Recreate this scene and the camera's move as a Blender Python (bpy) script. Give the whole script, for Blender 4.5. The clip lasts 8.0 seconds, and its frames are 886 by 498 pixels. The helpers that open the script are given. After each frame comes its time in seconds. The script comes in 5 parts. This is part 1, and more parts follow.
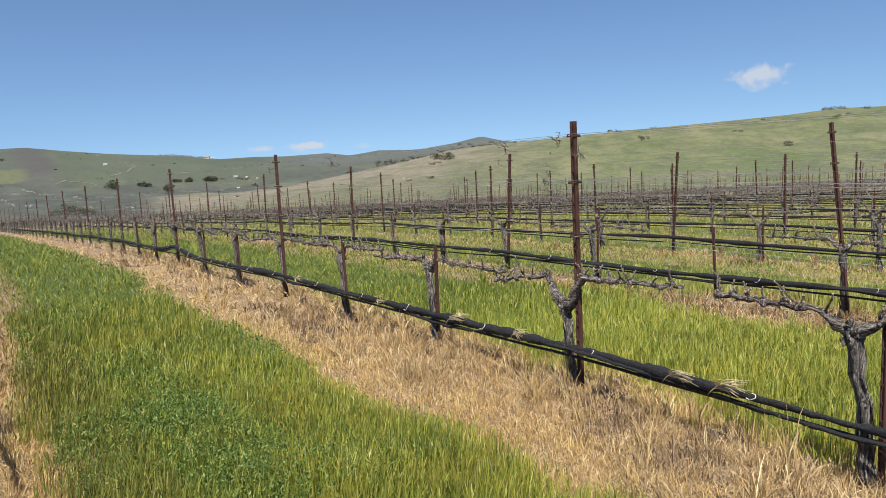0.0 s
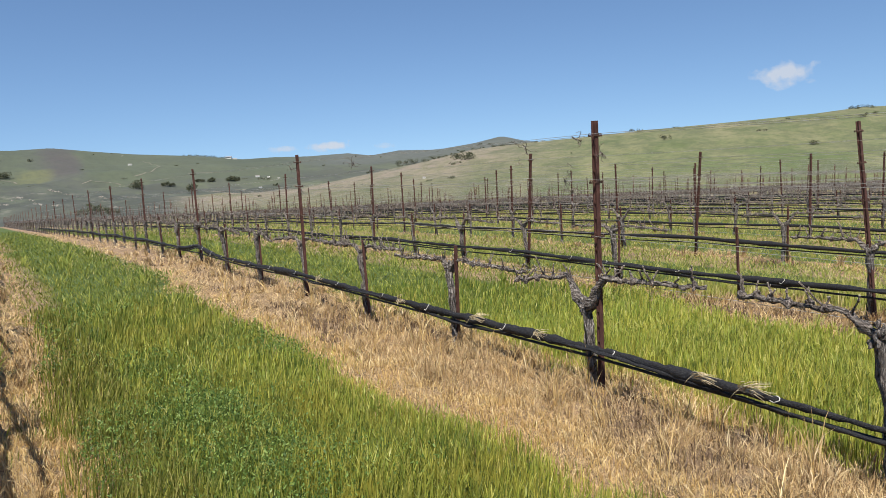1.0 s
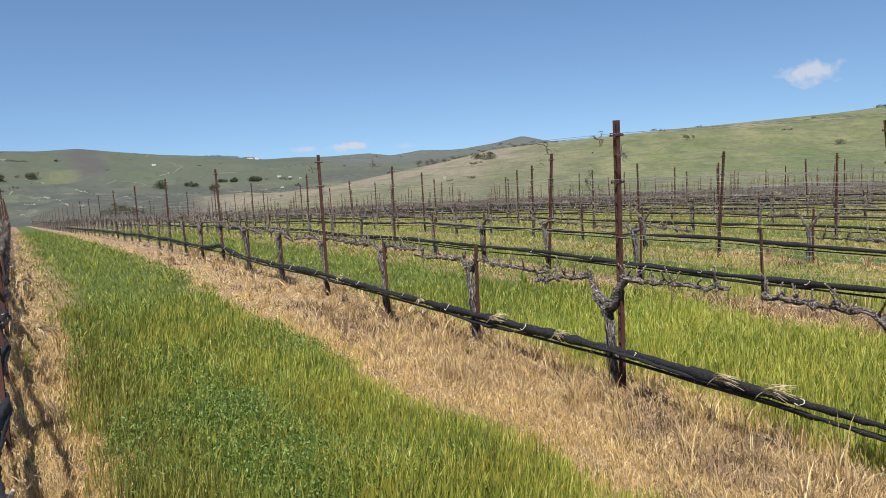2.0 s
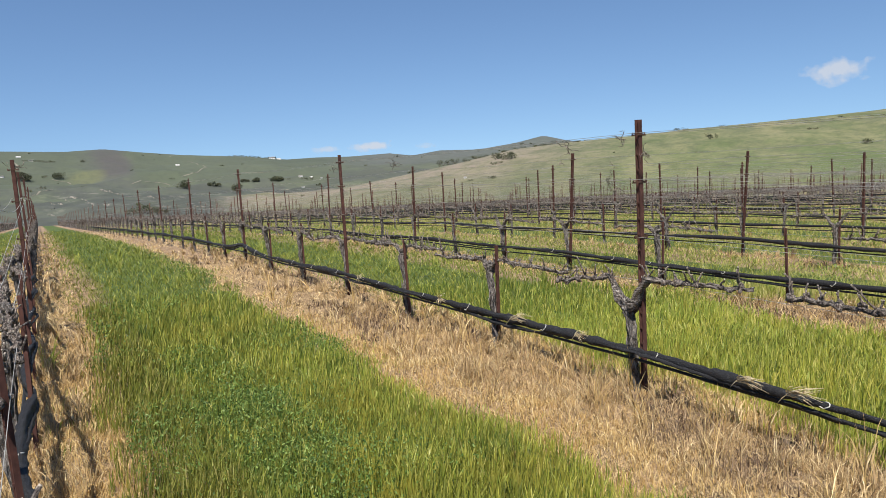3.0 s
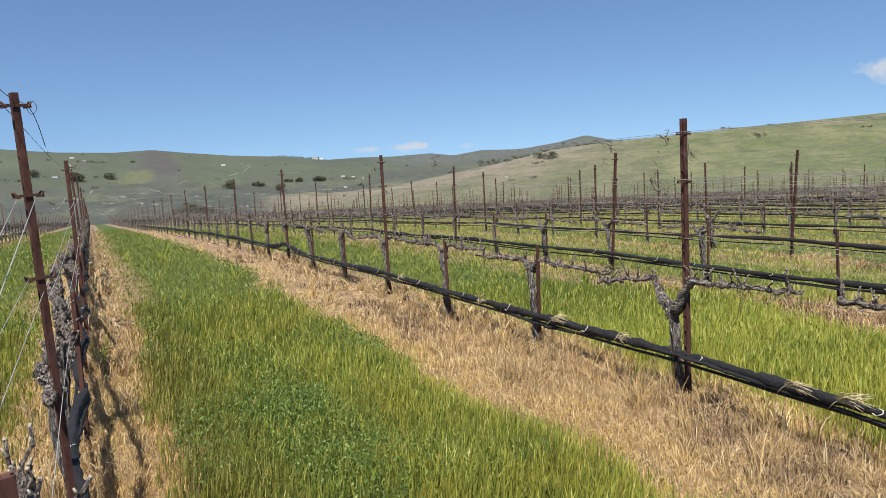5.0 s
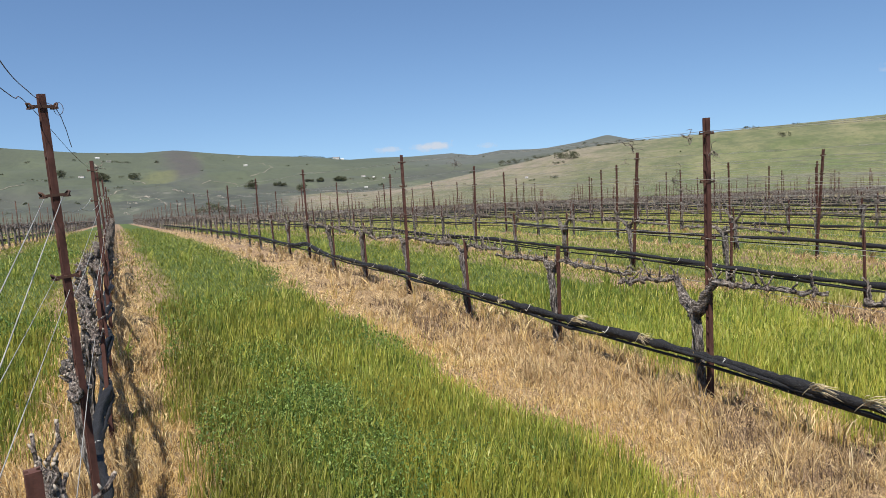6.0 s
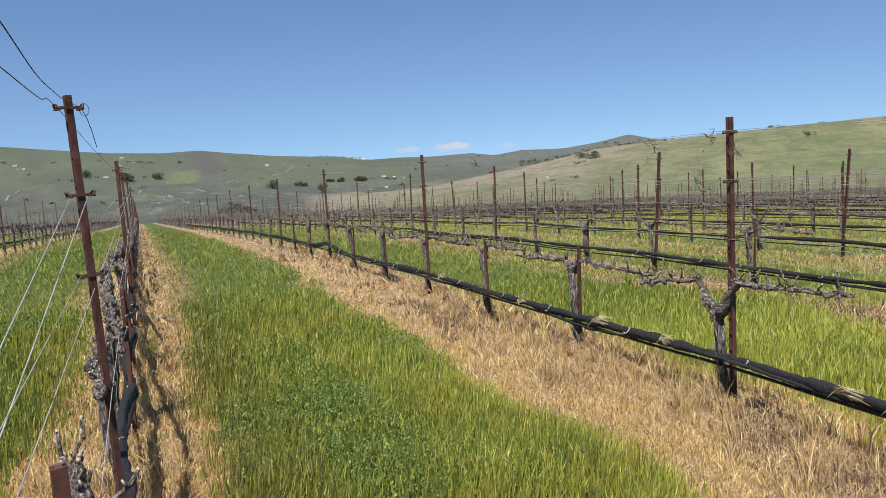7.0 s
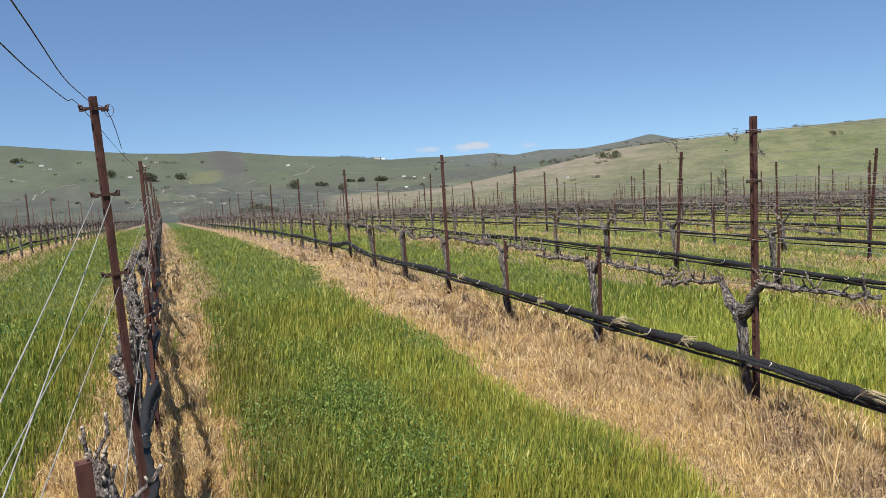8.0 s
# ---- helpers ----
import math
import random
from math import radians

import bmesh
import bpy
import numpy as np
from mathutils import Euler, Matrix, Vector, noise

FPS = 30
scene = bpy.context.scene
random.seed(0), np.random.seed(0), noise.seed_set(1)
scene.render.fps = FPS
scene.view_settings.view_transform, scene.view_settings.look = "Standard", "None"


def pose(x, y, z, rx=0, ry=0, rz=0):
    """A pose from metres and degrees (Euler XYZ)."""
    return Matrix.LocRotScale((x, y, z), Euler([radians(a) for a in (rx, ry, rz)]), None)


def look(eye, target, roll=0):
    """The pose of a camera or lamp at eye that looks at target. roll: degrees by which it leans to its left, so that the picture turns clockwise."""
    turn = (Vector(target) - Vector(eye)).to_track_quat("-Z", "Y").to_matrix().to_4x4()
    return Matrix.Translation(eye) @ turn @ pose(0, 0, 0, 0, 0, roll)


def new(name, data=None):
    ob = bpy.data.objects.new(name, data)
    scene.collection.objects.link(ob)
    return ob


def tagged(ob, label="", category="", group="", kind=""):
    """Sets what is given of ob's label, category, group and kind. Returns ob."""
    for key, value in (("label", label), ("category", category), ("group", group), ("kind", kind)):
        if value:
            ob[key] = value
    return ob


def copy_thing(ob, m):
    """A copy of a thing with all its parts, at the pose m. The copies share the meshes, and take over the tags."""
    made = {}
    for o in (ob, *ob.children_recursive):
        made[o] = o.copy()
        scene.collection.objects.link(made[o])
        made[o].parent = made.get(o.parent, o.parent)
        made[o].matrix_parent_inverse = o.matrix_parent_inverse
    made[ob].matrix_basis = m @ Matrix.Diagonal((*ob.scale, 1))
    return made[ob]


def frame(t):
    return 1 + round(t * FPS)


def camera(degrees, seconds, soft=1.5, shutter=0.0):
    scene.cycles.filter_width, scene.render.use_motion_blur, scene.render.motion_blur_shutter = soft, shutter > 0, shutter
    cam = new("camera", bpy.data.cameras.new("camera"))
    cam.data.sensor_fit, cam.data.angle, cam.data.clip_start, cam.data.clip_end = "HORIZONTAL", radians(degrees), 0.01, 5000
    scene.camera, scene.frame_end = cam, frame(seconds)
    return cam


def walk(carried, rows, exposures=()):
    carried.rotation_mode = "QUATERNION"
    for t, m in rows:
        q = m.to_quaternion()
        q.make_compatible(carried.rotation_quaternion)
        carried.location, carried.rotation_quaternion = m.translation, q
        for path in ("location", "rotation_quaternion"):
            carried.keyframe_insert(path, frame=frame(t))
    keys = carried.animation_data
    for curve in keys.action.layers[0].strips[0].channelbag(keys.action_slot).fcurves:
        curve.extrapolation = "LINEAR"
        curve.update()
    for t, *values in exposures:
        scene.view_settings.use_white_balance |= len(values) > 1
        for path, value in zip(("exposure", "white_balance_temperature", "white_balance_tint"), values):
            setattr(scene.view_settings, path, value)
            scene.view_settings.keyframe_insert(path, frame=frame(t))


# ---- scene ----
# A dormant vineyard on a gentle slope, with steel trellis posts, rolled netting and hills behind.
cam = camera(63.6, 8.0, soft=0.7)
PATH = [
    (0.0, pose(0.0, 0.0, 1.75, 82.599, 3.104, -34.697)),
    (0.5, pose(0.0, 0.0, 1.75, 82.640, 3.142, -33.883)),
    (1.0, pose(0.0, 0.0, 1.75, 82.681, 3.179, -33.066)),
    (1.5, pose(0.0, 0.0, 1.75, 82.724, 3.214, -32.249)),
    (3.0, pose(0.0, 0.0, 1.75, 82.857, 3.309, -29.792)),
    (3.5, pose(0.0, 0.0, 1.75, 82.902, 3.338, -28.973)),
    (4.0, pose(0.0, 0.0, 1.75, 82.948, 3.366, -28.155)),
    (4.5, pose(0.0, 0.0, 1.75, 82.994, 3.393, -27.338)),
    (6.0, pose(0.0, 0.0, 1.75, 83.132, 3.467, -24.897)),
    (6.5, pose(0.0, 0.0, 1.75, 83.178, 3.490, -24.088)),
    (7.0, pose(0.0, 0.0, 1.75, 83.224, 3.513, -23.282)),
    (7.5, pose(0.0, 0.0, 1.75, 83.269, 3.535, -22.479)),
    (8.0, pose(0.0, 0.0, 1.75, 83.314, 3.557, -21.681)),
]
walk(cam, PATH)

# ---- light ----
SUN_ELEVATION, SUN_FROM = 60.0, -143.0  # degrees; the bearing is clockwise from +y
world = bpy.data.worlds.new("sky")
scene.world = world
world.use_nodes = True
wn, wl = world.node_tree.nodes, world.node_tree.links
wn.clear()
sky = wn.new("ShaderNodeTexSky")
sky.sky_type, sky.sun_disc = "NISHITA", False
sky.sun_elevation, sky.sun_rotation = radians(SUN_ELEVATION), radians(SUN_FROM)
sky.air_density, sky.dust_density, sky.ozone_density, sky.altitude = 1.0, 0.0, 1.0, 100
background = wn.new("ShaderNodeBackground")
background.inputs["Strength"].default_value = 0.071
# the thick haze right at the horizon is left below the hills
sky_way, sky_lift = wn.new("ShaderNodeTexCoord"), wn.new("ShaderNodeVectorMath")
sky_lift.operation, sky_lift.inputs[1].default_value = "ADD", (0.0, 0.0, 0.115)
wl.new(sky_way.outputs["Generated"], sky_lift.inputs[0])
wl.new(sky_lift.outputs[0], sky.inputs[0])
sky_tint = wn.new("ShaderNodeMix")
sky_tint.data_type, sky_tint.blend_type, sky_tint.inputs[0].default_value, sky_tint.inputs[7].default_value = "RGBA", "MULTIPLY", 1.0, (0.84, 0.98, 1.13, 1)
wl.new(sky.outputs[0], sky_tint.inputs[6])
wl.new(sky_tint.outputs[2], background.inputs[0])
wl.new(background.outputs[0], wn.new("ShaderNodeOutputWorld").inputs[0])
sun = new("sun", bpy.data.lights.new("sun", "SUN"))
sun.data.energy, sun.data.angle, sun.data.color = 4.6, radians(0.55), (1.0, 0.95, 0.87)
_a, _e = radians(SUN_FROM), radians(SUN_ELEVATION)
sun.matrix_world = look((math.sin(_a) * math.cos(_e) * 50, math.cos(_a) * math.cos(_e) * 50, math.sin(_e) * 50), (0, 0, 0))
scene.view_settings.exposure = 0.7


# ---- materials ----
class Mat:
    """A node material with short ways to add nodes."""

    def __init__(self, name, rough=0.8, metal=0.0):
        self.m = bpy.data.materials.new(name)
        self.m.use_nodes = True
        self.n, self.l = self.m.node_tree.nodes, self.m.node_tree.links
        self.b = self.n["Principled BSDF"]
        self.b.inputs["Roughness"].default_value, self.b.inputs["Metallic"].default_value = rough, metal
        self.b.inputs["Specular IOR Level"].default_value = 0.3

    def put(self, socket, value):
        if isinstance(value, bpy.types.NodeSocket):
            self.l.new(value, socket)
        elif value is not None:
            socket.default_value = value

    def coords(self, kind="Object", scale=(1, 1, 1), turn=0.0):
        mp = self.n.new("ShaderNodeMapping")
        mp.inputs["Scale"].default_value = scale
        src = self.n.new("ShaderNodeNewGeometry").outputs["Position"] if kind == "Position" else self.n.new("ShaderNodeTexCoord").outputs[kind]
        if turn:
            first = self.n.new("ShaderNodeMapping")
            first.inputs["Rotation"].default_value = (0, 0, radians(turn))
            self.l.new(src, first.inputs[0])
            src = first.outputs[0]
        self.l.new(src, mp.inputs[0])
        return mp.outputs[0]

    def noise(self, vec, scale, detail=4, rough=0.6):
        x = self.n.new("ShaderNodeTexNoise")
        self.l.new(vec, x.inputs["Vector"])
        x.inputs["Scale"].default_value, x.inputs["Detail"].default_value, x.inputs["Roughness"].default_value = scale, detail, rough
        return x.outputs["Fac"]

    def ramp(self, fac, *stops):
        x = self.n.new("ShaderNodeValToRGB")
        e = x.color_ramp.elements
        while len(e) < len(stops):
            e.new(0.5)
        for el, (p, c) in zip(e, stops):
            el.position, el.color = p, (*((c, c, c) if isinstance(c, (int, float)) else c), 1)
        self.put(x.inputs[0], fac)
        return x.outputs["Color"]

    def mix(self, fac, a, b, kind="MIX"):
        x = self.n.new("ShaderNodeMix")
        x.data_type, x.blend_type = "RGBA", kind
        self.put(x.inputs[0], fac)
        for i, v in ((6, a), (7, b)):
            self.put(x.inputs[i], (*v, 1) if isinstance(v, tuple) else v)
        return x.outputs[2]

    def math(self, op, a, b=None, c=None):
        x = self.n.new("ShaderNodeMath")
        x.operation = op
        for i, v in enumerate((a, b, c)):
            self.put(x.inputs[i], v)
        return x.outputs[0]

    def axis(self, vec):
        x = self.n.new("ShaderNodeSeparateXYZ")
        self.l.new(vec, x.inputs[0])
        return x.outputs

    def island(self):
        return self.n.new("ShaderNodeNewGeometry").outputs["Random Per Island"]

    def one(self):
        return self.n.new("ShaderNodeObjectInfo").outputs["Random"]

    def colour(self, c):
        self.put(self.b.inputs["Base Color"], (*c, 1) if isinstance(c, tuple) else c)
        return self

    def bump(self, height, strength=0.5, distance=0.01):
        x = self.n.new("ShaderNodeBump")
        x.inputs["Strength"].default_value, x.inputs["Distance"].default_value = strength, distance
        self.l.new(height, x.inputs["Height"])
        self.l.new(x.outputs[0], self.b.inputs["Normal"])
        return self


def make_rust(name, dark, light, dusty):
    m = Mat(name, 0.82)
    v = m.coords("Object")
    c = m.ramp(m.noise(v, 9, 6), (0.3, dark), (0.55, light), (0.8, dusty))
    c = m.mix(m.ramp(m.noise(m.coords("Object", (1, 1, 0.25)), 70, 3), (0.45, 0.0), (0.7, 0.55)), c, dark)
    c = m.mix(m.math("MULTIPLY", m.one(), 0.35), c, light)
    return m.colour(c).bump(m.noise(v, 160, 3), 0.35, 0.002).m


def make_bark(name, dark, mid, light, stretch=(1, 1, 0.16)):
    """Shredding bark: long dark cracks between pale, weathered strips."""
    m = Mat(name, 0.93)
    f = m.noise(m.coords("Object", stretch), 105, 6, 0.7)
    crack = m.noise(m.coords("Object", tuple(k if k == 1 else k * .8 for k in stretch)), 62, 4, 0.6)
    c = m.ramp(f, (0.36, dark), (0.5, mid), (0.64, light))
    c = m.mix(m.ramp(crack, (0.34, 0.85), (0.45, 0.0)), c, dark)
    c = m.mix(m.ramp(m.noise(m.coords("Object"), 9, 3), (0.45, 0.0), (0.7, 0.35)), c, mid)
    c = m.mix(m.math("MULTIPLY", m.one(), 0.18), c, dark)
    return m.colour(c).bump(m.math("ADD", m.math("MULTIPLY", f, 0.5), m.ramp(crack, (0.36, 0.0), (0.54, 1.0))), 1.0, 0.03).m


def make_blade(name, stops, patch, patch_fac, through_light=0.35, scale=0.7, clump=None):
    """Leaf blades: a colour for each blade, patches over the ground, light through the leaf."""
    m = Mat(name, 0.5)
    v = m.coords("Position")
    c = m.ramp(m.island(), *stops)
    c = m.mix(m.ramp(m.noise(v, scale, 3), (0.42, 0.0), (0.62, patch_fac)), c, patch)
    if clump:  # small tussocks of another grass
        c = m.mix(m.ramp(m.noise(m.coords("Position", (1, 1, .3)), 7.0, 3), (0.50, 0.0), (0.60, 0.6)), c, clump)
    m.colour(c)
    m.b.inputs["Specular IOR Level"].default_value = 0.3
    t = m.n.new("ShaderNodeBsdfTranslucent")
    m.l.new(c, t.inputs[0])
    mixer = m.n.new("ShaderNodeMixShader")
    mixer.inputs[0].default_value = through_light
    m.l.new(m.b.outputs[0], mixer.inputs[1])
    m.l.new(t.outputs[0], mixer.inputs[2])
    m.l.new(mixer.outputs[0], m.n["Material Output"].inputs[0])
    return m.m


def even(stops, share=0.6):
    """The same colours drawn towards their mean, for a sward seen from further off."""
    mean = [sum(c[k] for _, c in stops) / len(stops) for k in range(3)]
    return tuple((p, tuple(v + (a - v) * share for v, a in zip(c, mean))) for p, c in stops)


def make_plain(name, c, rough=0.6, metal=0.0, spread=0.3, scale=30):
    m = Mat(name, rough, metal)
    v = m.coords("Object")
    low = tuple(k * (1 - spread) for k in c)
    return m.colour(m.ramp(m.noise(v, scale, 4), (0.3, low), (0.7, c))).bump(m.noise(v, scale * 4, 2), 0.2, 0.002).m


ROW_GAP, ROW_ONE = 3.76, 3.60  # metres between rows; x of the row beside the alley


def make_ground():
    m = Mat("field_and_hills", 0.95)
    v = m.coords("Position")
    x, y, z = m.axis(v)[:3]
    wob = m.math("MULTIPLY", m.math("SUBTRACT", m.noise(v, 1.3, 3), 0.5), 0.7)
    d = m.math("ABSOLUTE", m.math("SUBTRACT", m.math("FLOORED_MODULO", m.math("ADD", x, ROW_GAP * 60.5 - ROW_ONE), ROW_GAP), ROW_GAP / 2))
    strip = m.ramp(m.math("ADD", d, wob), (0.75, 0.0), (1.15, 1.0))
    soil = m.ramp(m.noise(v, 6, 6), (0.3, (0.10, 0.065, 0.045)), (0.5, (0.26, 0.175, 0.105)), (0.75, (0.42, 0.30, 0.17)))
    turf = m.ramp(m.noise(v, 2.2, 6), (0.3, (0.035, 0.055, 0.013)), (0.55, (0.075, 0.108, 0.024)), (0.8, (0.15, 0.16, 0.05)))
    field = m.mix(strip, soil, turf)
    r = m.math("SQRT", m.math("ADD", m.math("MULTIPLY", x, x), m.math("MULTIPLY", y, y)))
    # pasture on the near hill: green with dry streaks
    hv = m.coords("Position", (1, 1, 3))
    big = m.noise(m.coords("Position", (1, .35, 2), 45), 0.016, 5, 0.6)
    fine = m.noise(hv, 0.12, 6, 0.7)
    pasture = m.ramp(m.math("ADD", m.math("MULTIPLY", big, 0.75), m.math("MULTIPLY", fine, 0.35)),
                     (0.38, (0.078, 0.096, 0.042)), (0.50, (0.118, 0.126, 0.060)), (0.58, (0.158, 0.150, 0.082)), (0.68, (0.22, 0.188, 0.12)))
    # lush grass low on the slope beside the vineyard
    lush = m.math("MULTIPLY", m.ramp(m.math("ADD", m.math("DIVIDE", r, 1000), m.math("MULTIPLY", fine, 0.12)), (0.29, 1.0), (0.50, 0.2)), 0.5)
    pasture = m.mix(m.math("MULTIPLY", lush, m.ramp(m.math("DIVIDE", x, m.math("MAXIMUM", y, 1.0)), (0.6, 0.0), (1.0, 1.0))), pasture, (0.100, 0.146, 0.042))
    # dry flank where the hill runs out towards the valley
    dry = m.ramp(m.math("ADD", m.math("SUBTRACT", m.math("DIVIDE", x, m.math("MAXIMUM", y, 1.0)), m.math("MULTIPLY", fine, 0.5)), 0.0), (0.42, 0.95), (0.72, 0.0))
    dry = m.math("MULTIPLY", dry, m.ramp(m.math("DIVIDE", r, 1000), (0.22, 0.1), (0.30, 0.6), (0.40, 1.0)))
    pasture = m.mix(m.ramp(m.noise(m.coords("Position", (1, .28, 1), 48), 0.05, 7, 0.68), (0.46, 0.0), (0.60, 0.6)), pasture, (0.215, 0.198, 0.105))
    pasture = m.mix(m.ramp(m.noise(m.coords("Position", (1, .28, 1), 40), 0.10, 7, 0.72), (0.49, 0.0), (0.62, 0.65)), pasture, (0.064, 0.086, 0.030))
    pasture = m.mix(m.math("MULTIPLY", dry, m.ramp(m.noise(m.coords("Position", (1, .28, 1), 30), 0.12, 7, 0.72), (0.33, 0.25), (0.54, 1.0))), pasture, (0.232, 0.188, 0.150))
    # grey-green brush and darker grass in clumps, strung along the slope
    pasture = m.mix(m.ramp(m.noise(m.coords("Position", (1, .45, 1), 42), 0.055, 6, 0.7), (0.50, 0.0), (0.60, 0.6)), pasture, (0.086, 0.096, 0.052))
    pasture = m.mix(m.ramp(m.noise(m.coords("Position", (1, .5, 1), 50), 0.22, 6, 0.75), (0.52, 0.0), (0.60, 0.55)), pasture, (0.074, 0.086, 0.042))
    tuft = m.noise(m.coords("Position", (1, 1, 1)), 0.9, 5, 0.8)
    pasture = m.mix(m.ramp(tuft, (0.5, 0.0), (0.66, 0.75)), pasture, (0.062, 0.072, 0.03))
    pasture = m.mix(m.ramp(m.noise(m.coords("Position", (1, 1, 1)), 0.33, 6, 0.75), (0.52, 0.0), (0.66, 0.42)), pasture, (0.22, 0.205, 0.10))
    # scrub hills far off, their colours greyed to stand in for haze
    sv = m.coords("Position", (1, .3, 1.5))
    scrub = m.ramp(m.math("ADD", m.math("MULTIPLY", m.noise(sv, 0.0065, 5, 0.6), 0.8), m.math("MULTIPLY", m.noise(sv, 0.03, 5, 0.7), 0.25)),
                   (0.36, (0.060, 0.066, 0.056)), (0.46, (0.084, 0.093, 0.068)), (0.53, (0.076, 0.080, 0.066)), (0.60, (0.096, 0.110, 0.068)), (0.72, (0.118, 0.120, 0.086)))
    # haze painted as grey into the colour of the range that closes the valley
    haze_grey = m.math("MULTIPLY", m.ramp(m.math("DIVIDE", r, 2000), (0.55, 0.0), (0.75, 1.0)), m.ramp(m.math("DIVIDE", x, m.math("MAXIMUM", y, 1.0)), (0.22, 0.0), (0.40, 0.75)))
    scrub = m.mix(haze_grey, scrub, (0.105, 0.110, 0.108))
    # grazed fields on the far slopes, a bare brushy gully between them and one flowering field
    slope = m.math("ADD", m.math("DIVIDE", x, m.math("MAXIMUM", y, 1.0)), m.math("MULTIPLY", m.math("SUBTRACT", m.noise(sv, 0.006, 4), 0.5), 0.05))
    away = m.math("ADD", m.math("DIVIDE", r, 2000), m.math("MULTIPLY", m.math("SUBTRACT", m.noise(sv, 0.005, 4), 0.5), 0.10))
    grazed = m.mix(m.noise(m.coords("Position", (1, .5, 1)), 0.0045, 3, 0.5), (0.050, 0.064, 0.040), (0.110, 0.126, 0.078))
    grazed = m.mix(m.ramp(m.noise(sv, 0.05, 5, 0.65), (0.45, 0.0), (0.7, 0.35)), grazed, (0.080, 0.088, 0.062))
    left = m.math("MULTIPLY", m.ramp(m.math("ADD", slope, 0.5), (0.545, 1.0), (0.575, 0.0)), m.ramp(away, (0.49, 0.0), (0.56, 1.0)))
    right = m.math("MULTIPLY", m.ramp(slope, (0.105, 0.0), (0.122, 1.0), (0.36, 1.0), (0.46, 0.25)), m.ramp(away, (0.53, 0.0), (0.60, 1.0)))
    scrub = m.mix(m.math("MULTIPLY", m.math("MAXIMUM", left, right), 0.85), scrub, grazed)
    gully = m.math("MULTIPLY", m.ramp(slope, (0.062, 0.0), (0.078, 1.0), (0.102, 1.0), (0.116, 0.0)), m.ramp(away, (0.60, 0.0), (0.66, 0.8), (0.84, 0.8), (0.92, 0.2)))
    scrub = m.mix(gully, scrub, (0.078, 0.070, 0.066))
    bloom = m.math("ADD", m.math("POWER", m.math("DIVIDE", m.math("SUBTRACT", slope, 0.056), 0.026), 2.0), m.math("POWER", m.math("DIVIDE", m.math("SUBTRACT", away, 0.645), 0.065), 2.0))
    scrub = m.mix(m.ramp(bloom, (0.3, 0.6), (1.1, 0.0)), scrub, (0.125, 0.130, 0.058))
    scrub = m.mix(m.math("MULTIPLY", m.ramp(m.noise(sv, 0.016, 5, 0.7), (0.42, 0.0), (0.56, 0.75)), m.ramp(away, (0.42, 1.0), (0.60, 0.25))), scrub, (0.050, 0.055, 0.046))
    bank = m.math("MULTIPLY", m.ramp(m.noise(m.coords("Position", (1, 0.3, 5)), 0.06, 8, 0.78), (0.56, 0.0), (0.60, 1.0)),
                  m.math("MULTIPLY", m.ramp(m.math("DIVIDE", r, 1000), (0.42, 0.0), (0.55, 1.0), (0.92, 1.0), (1.0, 0.0)), 0.22))
    bank = m.math("MULTIPLY", bank, m.ramp(m.math("ADD", slope, 0.5), (0.49, 0.15), (0.54, 1.0), (0.70, 1.0), (0.80, 0.25)))
    scrub = m.mix(m.math("MULTIPLY", m.ramp(m.noise(sv, 0.11, 5, 0.7), (0.48, 0.0), (0.64, 0.6)), 0.5), scrub, (0.044, 0.050, 0.040))
    scrub = m.mix(bank, scrub, (0.33, 0.30, 0.25))
    c = m.mix(m.ramp(m.math("DIVIDE", r, 1000), (0.185, 0.0), (0.2, 1.0)), field, pasture)
    far = m.math("MAXIMUM", m.ramp(m.math("DIVIDE", r, 1000), (0.62, 0.0), (0.66, 1.0)),
                 m.ramp(m.math("DIVIDE", x, m.math("MAXIMUM", y, 1.0)), (0.2, 1.0), (0.27, 0.0)))
    far = m.math("MULTIPLY", far, m.ramp(m.math("DIVIDE", r, 1000), (0.2, 0.0), (0.24, 1.0)))
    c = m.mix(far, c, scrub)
    relief = m.math("MULTIPLY", m.noise(v, 9, 5), m.ramp(m.math("DIVIDE", r, 1000), (0.03, 1.0), (0.15, 0.0)))  # clods in the field only
    return m.colour(c).bump(relief, 0.8, 0.05).m


RUST = make_rust("rusted_steel", (0.030, 0.013, 0.010), (0.088, 0.037, 0.028), (0.155, 0.090, 0.073))
RUST_DARK = make_rust("weathered_steel", (0.03, 0.02, 0.016), (0.095, 0.048, 0.032), (0.16, 0.10, 0.075))
BARK = make_bark("vine_bark", (0.032, 0.025, 0.021), (0.225, 0.195, 0.173), (0.49, 0.45, 0.41))
BARK_ARM = make_bark("cordon_bark", (0.034, 0.026, 0.022), (0.225, 0.19, 0.165), (0.48, 0.435, 0.39), (1, 0.22, 1))
CANE = make_bark("pruned_wood", (0.065, 0.048, 0.04), (0.26, 0.21, 0.18), (0.50, 0.44, 0.385), (1, 1, 0.5))
BUD = make_plain("cut_wood_and_buds", (0.40, 0.345, 0.28), 0.9)
def make_net():
    m = Mat("black_netting", 0.7)
    v = m.coords("Object", (1, .35, 1))
    f = m.noise(v, 220, 3, 0.7)
    return m.colour(m.ramp(f, (0.35, (0.007, 0.007, 0.008)), (0.58, (0.022, 0.022, 0.024)), (0.74, (0.075, 0.078, 0.08)))).bump(f, 0.8, 0.006).m


